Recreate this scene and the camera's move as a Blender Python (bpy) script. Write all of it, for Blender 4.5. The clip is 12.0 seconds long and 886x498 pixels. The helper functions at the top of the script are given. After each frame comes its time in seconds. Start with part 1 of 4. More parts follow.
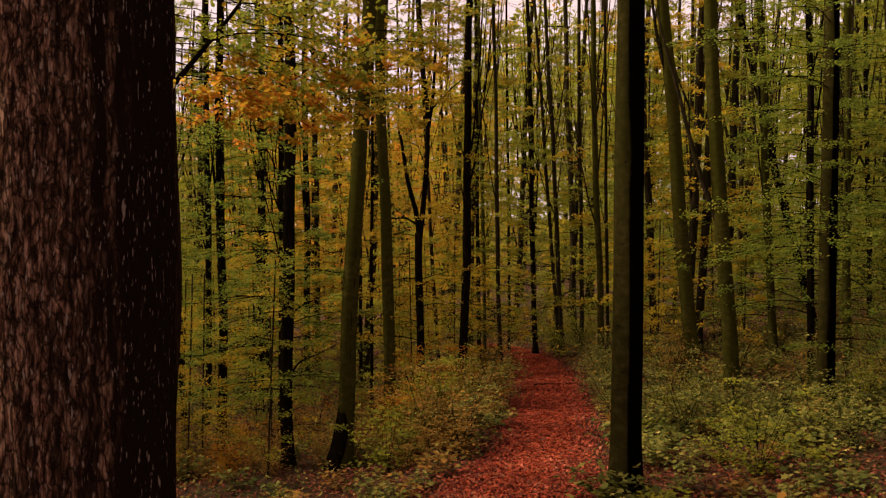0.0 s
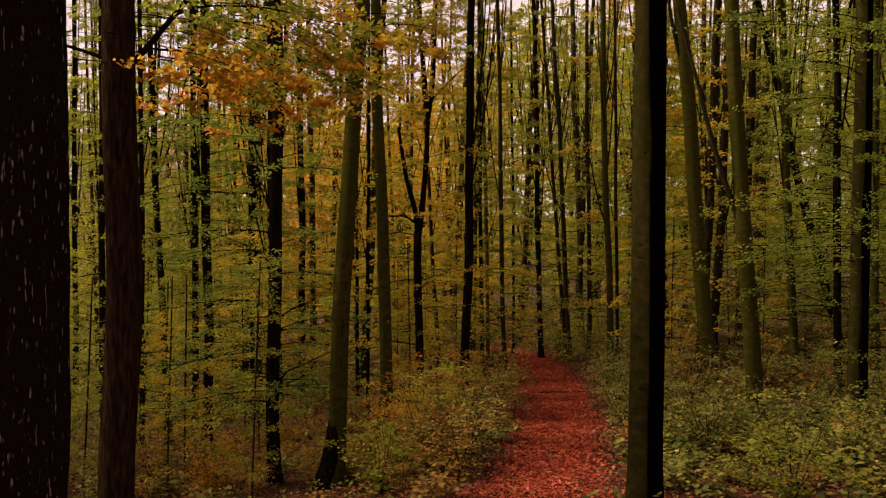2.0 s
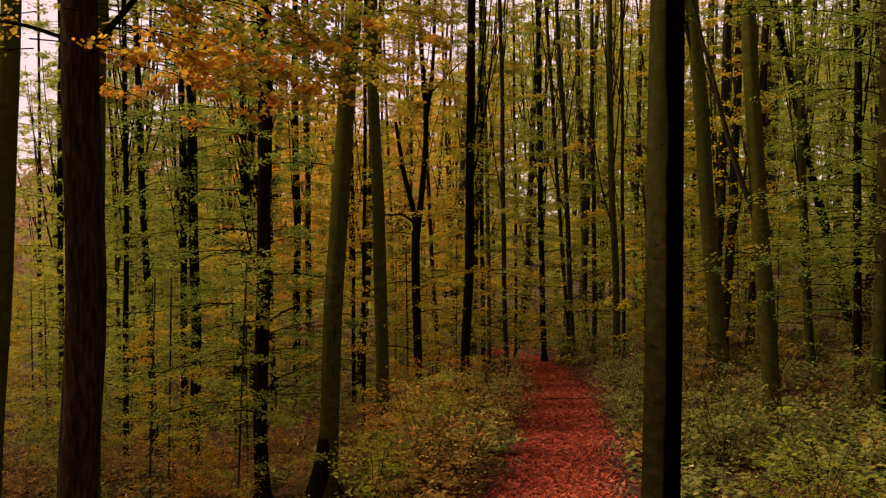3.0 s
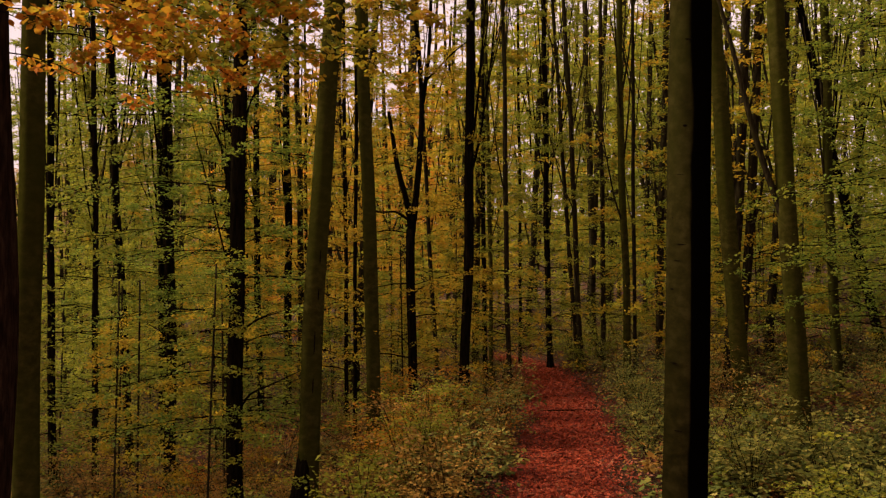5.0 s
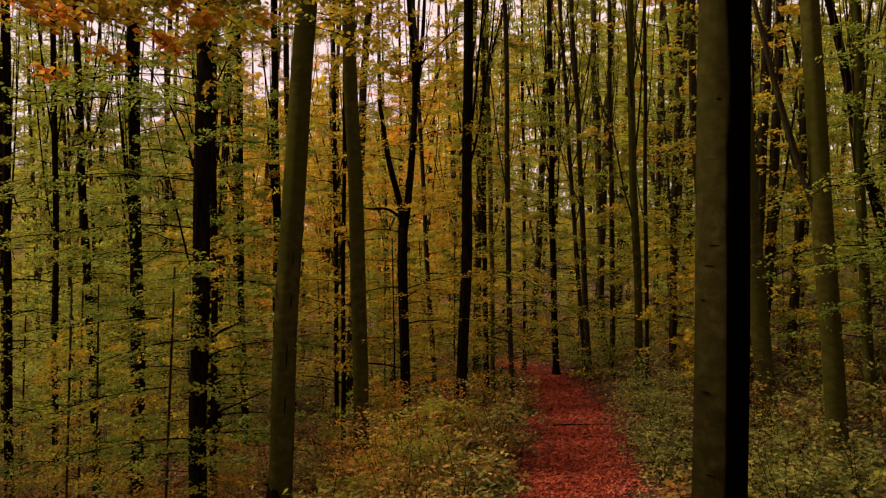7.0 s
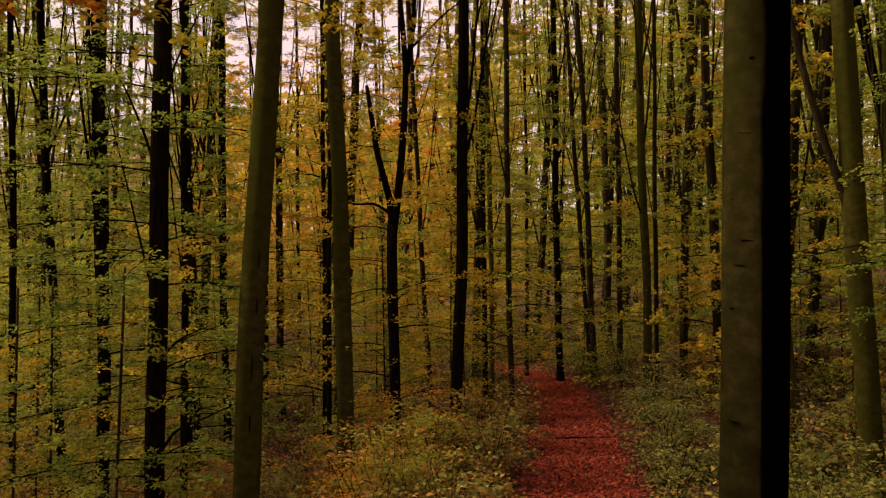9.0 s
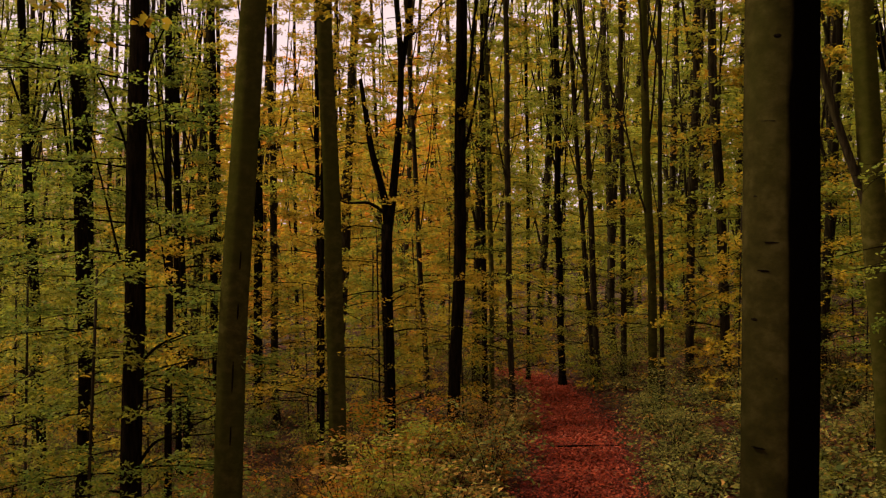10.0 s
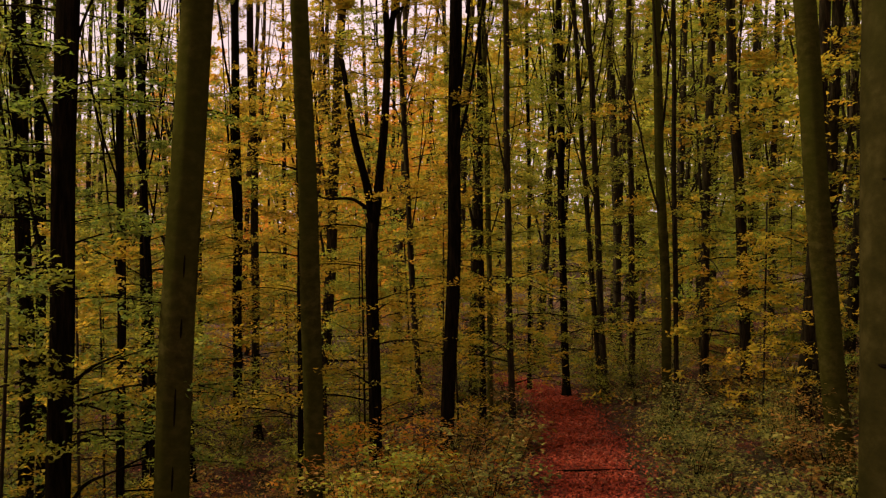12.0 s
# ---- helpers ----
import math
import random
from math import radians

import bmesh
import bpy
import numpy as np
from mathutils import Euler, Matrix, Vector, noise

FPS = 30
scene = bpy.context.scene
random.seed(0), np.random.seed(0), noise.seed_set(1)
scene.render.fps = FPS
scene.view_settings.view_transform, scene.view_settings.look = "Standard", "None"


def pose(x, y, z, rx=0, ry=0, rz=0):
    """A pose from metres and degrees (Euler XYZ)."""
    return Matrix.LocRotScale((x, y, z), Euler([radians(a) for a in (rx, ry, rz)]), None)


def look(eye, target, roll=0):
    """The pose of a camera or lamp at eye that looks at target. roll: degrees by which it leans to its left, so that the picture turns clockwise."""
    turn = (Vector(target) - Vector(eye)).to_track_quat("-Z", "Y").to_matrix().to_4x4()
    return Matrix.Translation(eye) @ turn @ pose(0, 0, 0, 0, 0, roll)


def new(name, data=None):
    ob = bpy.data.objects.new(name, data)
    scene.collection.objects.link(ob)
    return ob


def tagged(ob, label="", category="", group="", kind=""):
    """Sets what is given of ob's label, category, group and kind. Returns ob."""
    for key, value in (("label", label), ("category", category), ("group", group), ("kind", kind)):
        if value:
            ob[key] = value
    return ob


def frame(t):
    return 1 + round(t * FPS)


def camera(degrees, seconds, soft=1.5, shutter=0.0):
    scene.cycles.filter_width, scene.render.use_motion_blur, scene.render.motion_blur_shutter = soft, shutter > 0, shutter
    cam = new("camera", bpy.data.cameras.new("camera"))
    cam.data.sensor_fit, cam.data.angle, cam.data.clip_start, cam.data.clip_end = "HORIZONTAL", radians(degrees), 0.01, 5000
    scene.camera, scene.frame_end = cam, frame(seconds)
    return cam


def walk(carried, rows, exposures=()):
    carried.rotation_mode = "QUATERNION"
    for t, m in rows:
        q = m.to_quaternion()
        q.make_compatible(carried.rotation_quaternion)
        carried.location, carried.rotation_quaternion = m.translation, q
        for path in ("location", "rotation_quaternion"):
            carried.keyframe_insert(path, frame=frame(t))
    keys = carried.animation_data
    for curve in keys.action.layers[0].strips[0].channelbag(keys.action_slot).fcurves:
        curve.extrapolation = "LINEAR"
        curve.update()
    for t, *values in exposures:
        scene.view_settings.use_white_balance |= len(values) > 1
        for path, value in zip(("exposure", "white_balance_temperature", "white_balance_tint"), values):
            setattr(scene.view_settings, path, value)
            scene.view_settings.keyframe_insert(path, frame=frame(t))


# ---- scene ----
cam = camera(47.7, 12.0, soft=1.3)
METRES, EYE, TILT, LEAN, TURN = 8.0, 2.65, 0.0, 0.0, 0.0
ROWS = [
    (0.0, -0.0050, 0.0, 0.0, -0.10, 0.51, 0.51),
    (0.5, 0.0004, 0.0301, 0.0011, -0.01, 0.48, 0.49),
    (1.0, 0.0016, 0.0605, 0.003, 0.04, 0.44, 0.47),
    (1.5, 0.0029, 0.0973, 0.0042, 0.09, 0.42, 0.47),
    (2.0, 0.0036, 0.1471, 0.0053, 0.13, 0.4, 0.45),
    (2.5, 0.0045, 0.1968, 0.006, 0.15, 0.4, 0.43),
    (3.0, 0.0090, 0.2517, 0.0069, 0.24, 0.39, 0.42),
    (5.0, 0.0299, 0.4179, 0.0086, 0.66, 0.36, 0.43),
    (5.5, 0.0342, 0.4564, 0.0095, 0.74, 0.33, 0.43),
    (6.0, 0.0394, 0.5007, 0.0096, 0.85, 0.32, 0.42),
    (6.5, 0.0437, 0.5439, 0.0106, 0.95, 0.32, 0.44),
    (7.0, 0.0503, 0.5929, 0.0121, 1.07, 0.3, 0.45),
    (9.0, 0.0724, 0.7388, 0.0099, 1.48, 0.32, 0.47),
    (9.5, 0.0762, 0.7718, 0.0104, 1.55, 0.32, 0.47),
    (10.0, 0.0804, 0.8094, 0.0122, 1.64, 0.29, 0.45),
    (10.5, 0.0824, 0.8491, 0.0126, 1.66, 0.3, 0.47),
    (11.0, 0.0828, 0.8956, 0.0145, 1.65, 0.26, 0.48),
    (11.5, 0.0839, 0.9432, 0.016, 1.63, 0.23, 0.49),
    (12.0, 0.0862, 0.9941, 0.0172, 1.60, 0.22, 0.48),
]
walk(cam, [(t, pose(0, 0, EYE, TILT, LEAN, TURN) @ pose(METRES * x, METRES * y, METRES * z, 90 + pitch, roll, yaw)) for t, x, y, z, yaw, pitch, roll in ROWS])

# ---- world and light ----
SUN_AZ, SUN_EL = radians(-84), radians(49)   # azimuth from +y clockwise: light from the open side
world = bpy.data.worlds.new("overcast_sky")
scene.world = world
world.use_nodes = True
wt = world.node_tree
sky = wt.nodes.new("ShaderNodeTexSky")
sky.sky_type, sky.sun_disc = "NISHITA", False
sky.sun_elevation, sky.sun_rotation = SUN_EL, SUN_AZ
sky.air_density, sky.dust_density = 1.0, 3.0
cloud = wt.nodes.new("ShaderNodeMix")
cloud.data_type = "RGBA"
cloud.inputs[0].default_value = 0.93
cloud.inputs[7].default_value = (7.8, 5.75, 5.6, 1)
wt.links.new(sky.outputs[0], cloud.inputs[6])
wb = wt.nodes["Background"]
wb.inputs[1].default_value = 0.074
wt.links.new(cloud.outputs[2], wb.inputs[0])

sun = new("sun", bpy.data.lights.new("sun", "SUN"))
sun.data.energy, sun.data.angle, sun.data.color = 4.8, radians(16), (1.0, 0.88, 0.66)
sun_dir = Vector((math.sin(SUN_AZ) * math.cos(SUN_EL), math.cos(SUN_AZ) * math.cos(SUN_EL), math.sin(SUN_EL)))
sun.matrix_world = look(sun_dir * 60, (0, 0, 0))
scene.view_settings.exposure = 0.95


# ---- materials ----
def material(name):
    m = bpy.data.materials.new(name)
    m.use_nodes = True
    return m, m.node_tree, m.node_tree.nodes["Principled BSDF"]


def ramp(nt, socket, stops):
    r = nt.nodes.new("ShaderNodeValToRGB")
    e = r.color_ramp.elements
    while len(e) < len(stops):
        e.new(0.5)
    for k, (p, c) in zip(e, stops):
        k.position, k.color = p, (*c, 1)
    nt.links.new(socket, r.inputs[0])
    return r.outputs[0]


def noise_tex(nt, scale, detail=4, rough=0.6, stretch=(1, 1, 1), coords="Object"):
    tc, mp, n = nt.nodes.new("ShaderNodeTexCoord"), nt.nodes.new("ShaderNodeMapping"), nt.nodes.new("ShaderNodeTexNoise")
    mp.inputs["Scale"].default_value = stretch
    n.inputs["Scale"].default_value, n.inputs["Detail"].default_value, n.inputs["Roughness"].default_value = scale, detail, rough
    nt.links.new(tc.outputs[coords], mp.inputs[0])
    nt.links.new(mp.outputs[0], n.inputs["Vector"])
    return n.outputs["Fac"]


def mix(nt, fac, a, b, mode="MIX"):
    n = nt.nodes.new("ShaderNodeMix")
    n.data_type, n.blend_type = "RGBA", mode
    for sock, v in ((n.inputs[0], fac), (n.inputs[6], a), (n.inputs[7], b)):
        if isinstance(v, bpy.types.NodeSocket):
            nt.links.new(v, sock)
        else:
            sock.default_value = v if isinstance(v, float) else (*v, 1)
    return n.outputs[2]


def bump(nt, bsdf, height, strength, distance):
    b = nt.nodes.new("ShaderNodeBump")
    b.inputs["Strength"].default_value, b.inputs["Distance"].default_value = strength, distance
    nt.links.new(height, b.inputs["Height"])
    nt.links.new(b.outputs[0], bsdf.inputs["Normal"])


def leaf_material(name, stops, through_light=0.55):
    """Thin leaf: hue varies leaf by leaf, with a slow drift through the crown."""
    m, nt, p = material(name)
    geo = nt.nodes.new("ShaderNodeNewGeometry")
    drift = noise_tex(nt, 0.9, 2, 0.5)
    add = nt.nodes.new("ShaderNodeMath")
    add.operation = "MULTIPLY_ADD"
    add.inputs[1].default_value, add.inputs[2].default_value = 0.9, -0.2
    nt.links.new(drift, add.inputs[0])
    both = nt.nodes.new("ShaderNodeMath")
    both.operation = "MULTIPLY_ADD"
    both.inputs[1].default_value = 0.55
    nt.links.new(geo.outputs["Random Per Island"], both.inputs[0])
    nt.links.new(add.outputs[0], both.inputs[2])
    col = ramp(nt, both.outputs[0], stops)
    p.inputs["Roughness"].default_value = 0.55
    p.inputs["Specular IOR Level"].default_value = 0.06
    nt.links.new(col, p.inputs["Base Color"])
    tr = nt.nodes.new("ShaderNodeBsdfTranslucent")
    nt.links.new(col, tr.inputs[0])
    ms = nt.nodes.new("ShaderNodeMixShader")
    ms.inputs[0].default_value = through_light
    nt.links.new(p.outputs[0], ms.inputs[1])
    nt.links.new(tr.outputs[0], ms.inputs[2])
    nt.links.new(ms.outputs[0], nt.nodes["Material Output"].inputs[0])
    return m


LEAF_OLIVE = leaf_material("olive_leaf", [(0.0, (0.080, 0.108, 0.013)), (0.35, (0.165, 0.18, 0.018)), (0.7, (0.29, 0.255, 0.024)), (1.0, (0.45, 0.31, 0.034))])
LEAF_GOLD = leaf_material("golden_leaf", [(0.0, (0.15, 0.14, 0.013)), (0.4, (0.32, 0.235, 0.017)), (0.75, (0.46, 0.265, 0.021)), (1.0, (0.50, 0.18, 0.020))], 0.6)
LEAF_ORANGE = leaf_material("orange_leaf", [(0.0, (0.14, 0.14, 0.014)), (0.24, (0.35, 0.24, 0.018)), (0.46, (0.50, 0.24, 0.019)), (0.68, (0.52, 0.17, 0.018)), (1.0, (0.30, 0.07, 0.014))], 0.66)
LEAF_GREEN = leaf_material("green_leaf", [(0.0, (0.060, 0.100, 0.014)), (0.45, (0.135, 0.17, 0.020)), (0.8, (0.25, 0.24, 0.026)), (1.0, (0.44, 0.32, 0.036))])
LEAF_RUST = leaf_material("rusty_leaf", [(0.0, (0.045, 0.036, 0.008)), (0.4, (0.155, 0.092, 0.016)), (0.7, (0.29, 0.130, 0.022)), (1.0, (0.48, 0.28, 0.070))], 0.3)
LEAF_HERB = leaf_material("undergrowth_leaf", [(0.0, (0.026, 0.038, 0.010)), (0.4, (0.092, 0.098, 0.018)), (0.75, (0.24, 0.19, 0.036)), (1.0, (0.58, 0.43, 0.13))], 0.3)
# tan leaves of the far slope, with distance haze mixed into the colour
LEAF_TAN = leaf_material("hazy_tan_leaf", [(0.0, (0.17, 0.095, 0.045)), (0.5, (0.31, 0.18, 0.085)), (1.0, (0.46, 0.28, 0.15))], 0.4)
LITTER_RED = leaf_material("red_leaf_litter", [(0.0, (0.045, 0.007, 0.004)), (0.4, (0.20, 0.028, 0.011)), (0.75, (0.36, 0.060, 0.023)), (1.0, (0.55, 0.19, 0.12))], 0.1)
LITTER_BROWN = leaf_material("brown_leaf_litter", [(0.0, (0.03, 0.008, 0.004)), (0.4, (0.105, 0.027, 0.012)), (0.75, (0.21, 0.055, 0.022)), (1.0, (0.38, 0.17, 0.09))], 0.1)


def bark_material(name, dark, mid, light, moss, moss_amount, grain=(9, 9, 1.4), relief=0.012, flecked=False, shade_start=None, ragged=(6, 6, 0.5), fade=0.12, waviness=0.45):
    m, nt, p = material(name)
    g = noise_tex(nt, 4.0, 7, 0.65, grain)
    blot = noise_tex(nt, 1.1, 4, 0.6, (1, 1, 0.5))
    col = ramp(nt, g, [(0.36, dark), (0.5, mid), (0.64, light)])
    cover = ramp(nt, blot, [(0.62 - moss_amount, (0, 0, 0)), (0.82 - moss_amount * 0.6, (1, 1, 1))])
    col = mix(nt, cover, col, moss)
    if flecked:
        # dark plates, and pale lichen flecks on the ridges
        tc, mp, vo = nt.nodes.new("ShaderNodeTexCoord"), nt.nodes.new("ShaderNodeMapping"), nt.nodes.new("ShaderNodeTexVoronoi")
        mp.inputs["Scale"].default_value = (34, 34, 5)
        warp = nt.nodes.new("ShaderNodeTexNoise")
        warp.inputs["Scale"].default_value, warp.inputs["Detail"].default_value = 9.0, 7
        shift = nt.nodes.new("ShaderNodeVectorMath")
        shift.operation = "MULTIPLY_ADD"
        shift.inputs[1].default_value = (3.2, 3.2, 2.2)
        vo.feature = "DISTANCE_TO_EDGE"
        vo.inputs["Scale"].default_value = 1.0
        nt.links.new(tc.outputs["Object"], mp.inputs[0])
        nt.links.new(tc.outputs["Object"], warp.inputs["Vector"])
        nt.links.new(warp.outputs["Color"], shift.inputs[0])
        nt.links.new(mp.outputs[0], shift.inputs[2])
        nt.links.new(shift.outputs[0], vo.inputs["Vector"])
        col = mix(nt, ramp(nt, vo.outputs["Distance"], [(0.02, (0.1, 0.1, 0.1)), (0.2, (1, 1, 1))]), (0.006, 0.0035, 0.0025), col)
        plate = noise_tex(nt, 5.0, 5, 0.6, (3, 3, 0.9))
        col = mix(nt, ramp(nt, plate, [(0.34, (0.25, 0.25, 0.25)), (0.5, (1, 1, 1))]), (0.010, 0.006, 0.004), col)
    info = nt.nodes.new("ShaderNodeObjectInfo")
    if shade_start is not None:
        # shade painted into the colour: the right flank goes black, with a wavering edge
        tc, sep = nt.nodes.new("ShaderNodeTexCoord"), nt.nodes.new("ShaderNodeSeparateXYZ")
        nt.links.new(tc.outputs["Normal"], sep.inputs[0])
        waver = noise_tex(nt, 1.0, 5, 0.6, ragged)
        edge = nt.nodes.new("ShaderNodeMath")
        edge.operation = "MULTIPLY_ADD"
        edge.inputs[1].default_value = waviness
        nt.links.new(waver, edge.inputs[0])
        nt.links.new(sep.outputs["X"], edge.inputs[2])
        shade_side = ramp(nt, edge.outputs[0], [(min(shade_start + 0.44 * waviness, 0.98), (0, 0, 0)), (min(shade_start + 0.44 * waviness + fade, 1.0), (1, 1, 1))])
        col = mix(nt, shade_side, col, (0.010, 0.0052, 0.0036) if flecked else (0.002, 0.0015, 0.001))
    if flecked:
        fleck = ramp(nt, noise_tex(nt, 9.0, 3, 0.5, (8, 8, 2.0)), [(0.63, (0, 0, 0)), (0.70, (1, 1, 1))])
        col = mix(nt, fleck, col, (0.22, 0.165, 0.135))
    tone = ramp(nt, info.outputs["Random"], [(0.0, (0.75, 0.75, 0.75)), (1.0, (1.15, 1.12, 1.05))])
    col = mix(nt, 1.0, col, tone, "MULTIPLY")
    nt.links.new(col, p.inputs["Base Color"])
    p.inputs["Roughness"].default_value = 0.85
    p.inputs["Specular IOR Level"].default_value = 0.0
    bump(nt, p, g, 0.7, relief)
    return m


BARK_BEECH = bark_material("mossy_beech_bark", (0.024, 0.020, 0.004), (0.040, 0.033, 0.007), (0.066, 0.053, 0.014), (0.032, 0.032, 0.004), 0.26, (2.2, 2.2, 3.0), 0.006)
# its side away from the sun is painted black by surface direction
BARK_SHADED = bark_material("shade_painted_beech_bark", (0.019, 0.0155, 0.004), (0.028, 0.022, 0.0058), (0.044, 0.034, 0.010), (0.023, 0.022, 0.004), 0.16, (2.2, 2.2, 3.0), 0.006, shade_start=-0.19, ragged=(9, 9, 0.7), waviness=0.6)
BARK_DARK = bark_material("dark_bark", (0.0025, 0.0018, 0.001), (0.006, 0.0042, 0.0022), (0.014, 0.0095, 0.005), (0.007, 0.006, 0.002), 0.05)
BARK_BROWN = bark_material("dull_brown_bark", (0.010, 0.008, 0.004), (0.022, 0.016, 0.008), (0.042, 0.031, 0.016), (0.020, 0.018, 0.005), 0.12)
BARK_RED = bark_material("reddish_dark_bark", (0.007, 0.0035, 0.002), (0.016, 0.0085, 0.005), (0.034, 0.020, 0.012), (0.013, 0.010, 0.004), 0.05)
# the oak's shaded side is painted in too, fading over a wide band
BARK_OAK = bark_material("furrowed_oak_bark", (0.016, 0.008, 0.005), (0.12, 0.056, 0.034), (0.40, 0.23, 0.155), (0.06, 0.032, 0.018), 0.05, (15, 15, 2.6), 0.02, True, shade_start=0.16, ragged=(16, 16, 3), fade=0.6, waviness=0.5)

m_soil, nt, p = material("leaf_strewn_soil")
n1 = noise_tex(nt, 9.0, 8, 0.7)
n2 = noise_tex(nt, 0.6, 4, 0.6)
c1 = ramp(nt, n1, [(0.3, (0.010, 0.005, 0.003)), (0.5, (0.040, 0.014, 0.008)), (0.72, (0.11, 0.036, 0.018))])
c2 = ramp(nt, n1, [(0.3, (0.010, 0.009, 0.004)), (0.55, (0.034, 0.024, 0.009)), (0.75, (0.075, 0.045, 0.018))])
nt.links.new(mix(nt, ramp(nt, n2, [(0.42, (0, 0, 0)), (0.6, (1, 1, 1))]), c1, c2), p.inputs["Base Color"])
p.inputs["Roughness"].default_value, p.inputs["Specular IOR Level"].default_value = 0.9, 0.05
bump(nt, p, n1, 0.8, 0.03)

m_path, nt, p = material("trodden_red_leaves")
n1 = noise_tex(nt, 16.0, 8, 0.7)
nt.links.new(ramp(nt, n1, [(0.3, (0.022, 0.005, 0.003)), (0.5, (0.085, 0.014, 0.009)), (0.72, (0.18, 0.036, 0.022))]), p.inputs["Base Color"])
p.inputs["Roughness"].default_value, p.inputs["Specular IOR Level"].default_value = 0.85, 0.05
bump(nt, p, n1, 0.8, 0.02)


# ---- the lie of the land ----
def smooth(a, b, v):
    k = np.clip((v - a) / (b - a), 0, 1)
    return k * k * (3 - 2 * k)


def path_middle(y):
    """The footpath's middle line and half width, along its way into the wood."""
    xm = np.interp(y, [-6, 8, 11.4, 13, 14.8, 19, 21.5, 24.4, 26.8, 28.5, 31], [0.3, 0.55, 0.80, 1.18, 1.46, 2.03, 2.18, 2.27, 2.25, 1.95, 1.1])
    half = np.interp(y, [-6, 11, 12.3, 13.3, 18, 22, 24.4, 26.5, 31], [0.9, 1.1, 0.86, 0.66, 0.64, 0.6, 0.5, 0.44, 0.4])
    return xm, half


def ground_z(x, y):
    x, y = np.asarray(x, float), np.asarray(y, float)
    z = (-0.40 * np.clip(-x - 0.1, 0, 1.1) - 0.12 * np.clip(-x - 1.2, 0, 3)) * smooth(6, 14, y) - 0.05 * np.clip(-x - 6, 0, 30)
    z = z + 0.11 * np.clip(x - 2.6, 0, 12)
    z = z + 0.04 * np.sin(x * 1.7 + y * 0.6) * np.sin(y * 1.1 - x * 0.4) * smooth(0.8, 2.0, np.abs(x - path_middle(y)[0]))
    far = np.clip(np.hypot(x, y - 12) - 75, 0, 200)
    return z + far * 0.06


def mesh_from(name, verts, faces, mat, smooth_shade=False):
    me = bpy.data.meshes.new(name)
    me.from_pydata([tuple(v) for v in verts], [], faces)
    if smooth_shade:
        me.polygons.foreach_set("use_smooth", [True] * len(me.polygons))
    me.materials.append(mat)
    me.update()
    return me


def part(name, me, parent, label=""):
    ob = new(name, me)
    ob.parent = parent
    return tagged(ob, label)


def sheet(name, xs, ys, mat, lift=0.0, place=None):
    X, Y = np.meshgrid(xs, ys)
    if place:
        X = place(X, Y)
    Z = ground_z(X, Y) + lift
    v = np.stack([X, Y, Z], -1).reshape(-1, 3)
    n = len(xs)
    f = [(j * n + i, j * n + i + 1, (j + 1) * n + i + 1, (j + 1) * n + i) for j in range(len(ys) - 1) for i in range(n - 1)]
    return mesh_from(name, v, f, mat, True)


def graded(a, b, lo, hi, fine, coarse):
    return np.unique(np.concatenate([np.linspace(a, lo, coarse), np.linspace(lo, hi, fine), np.linspace(hi, b, coarse)]))


ground = tagged(new("ground", sheet("ground", graded(-400, 400, -14, 16, 90, 22), graded(-400, 500, -4, 40, 120, 22), m_soil)),
                "woodland soil under brown and rusty fallen leaves", "ground", kind="structure")
path = tagged(new("footpath", sheet("footpath", np.linspace(-1, 1, 13), np.linspace(-6, 31, 120), m_path, 0.012,
                  lambda X, Y: path_middle(Y)[0] + X * (path_middle(Y)[1] + 0.12 * np.sin(Y * 2.3) * np.sign(X)))),
              "narrow footpath carpeted in red fallen leaves", "path", kind="structure")


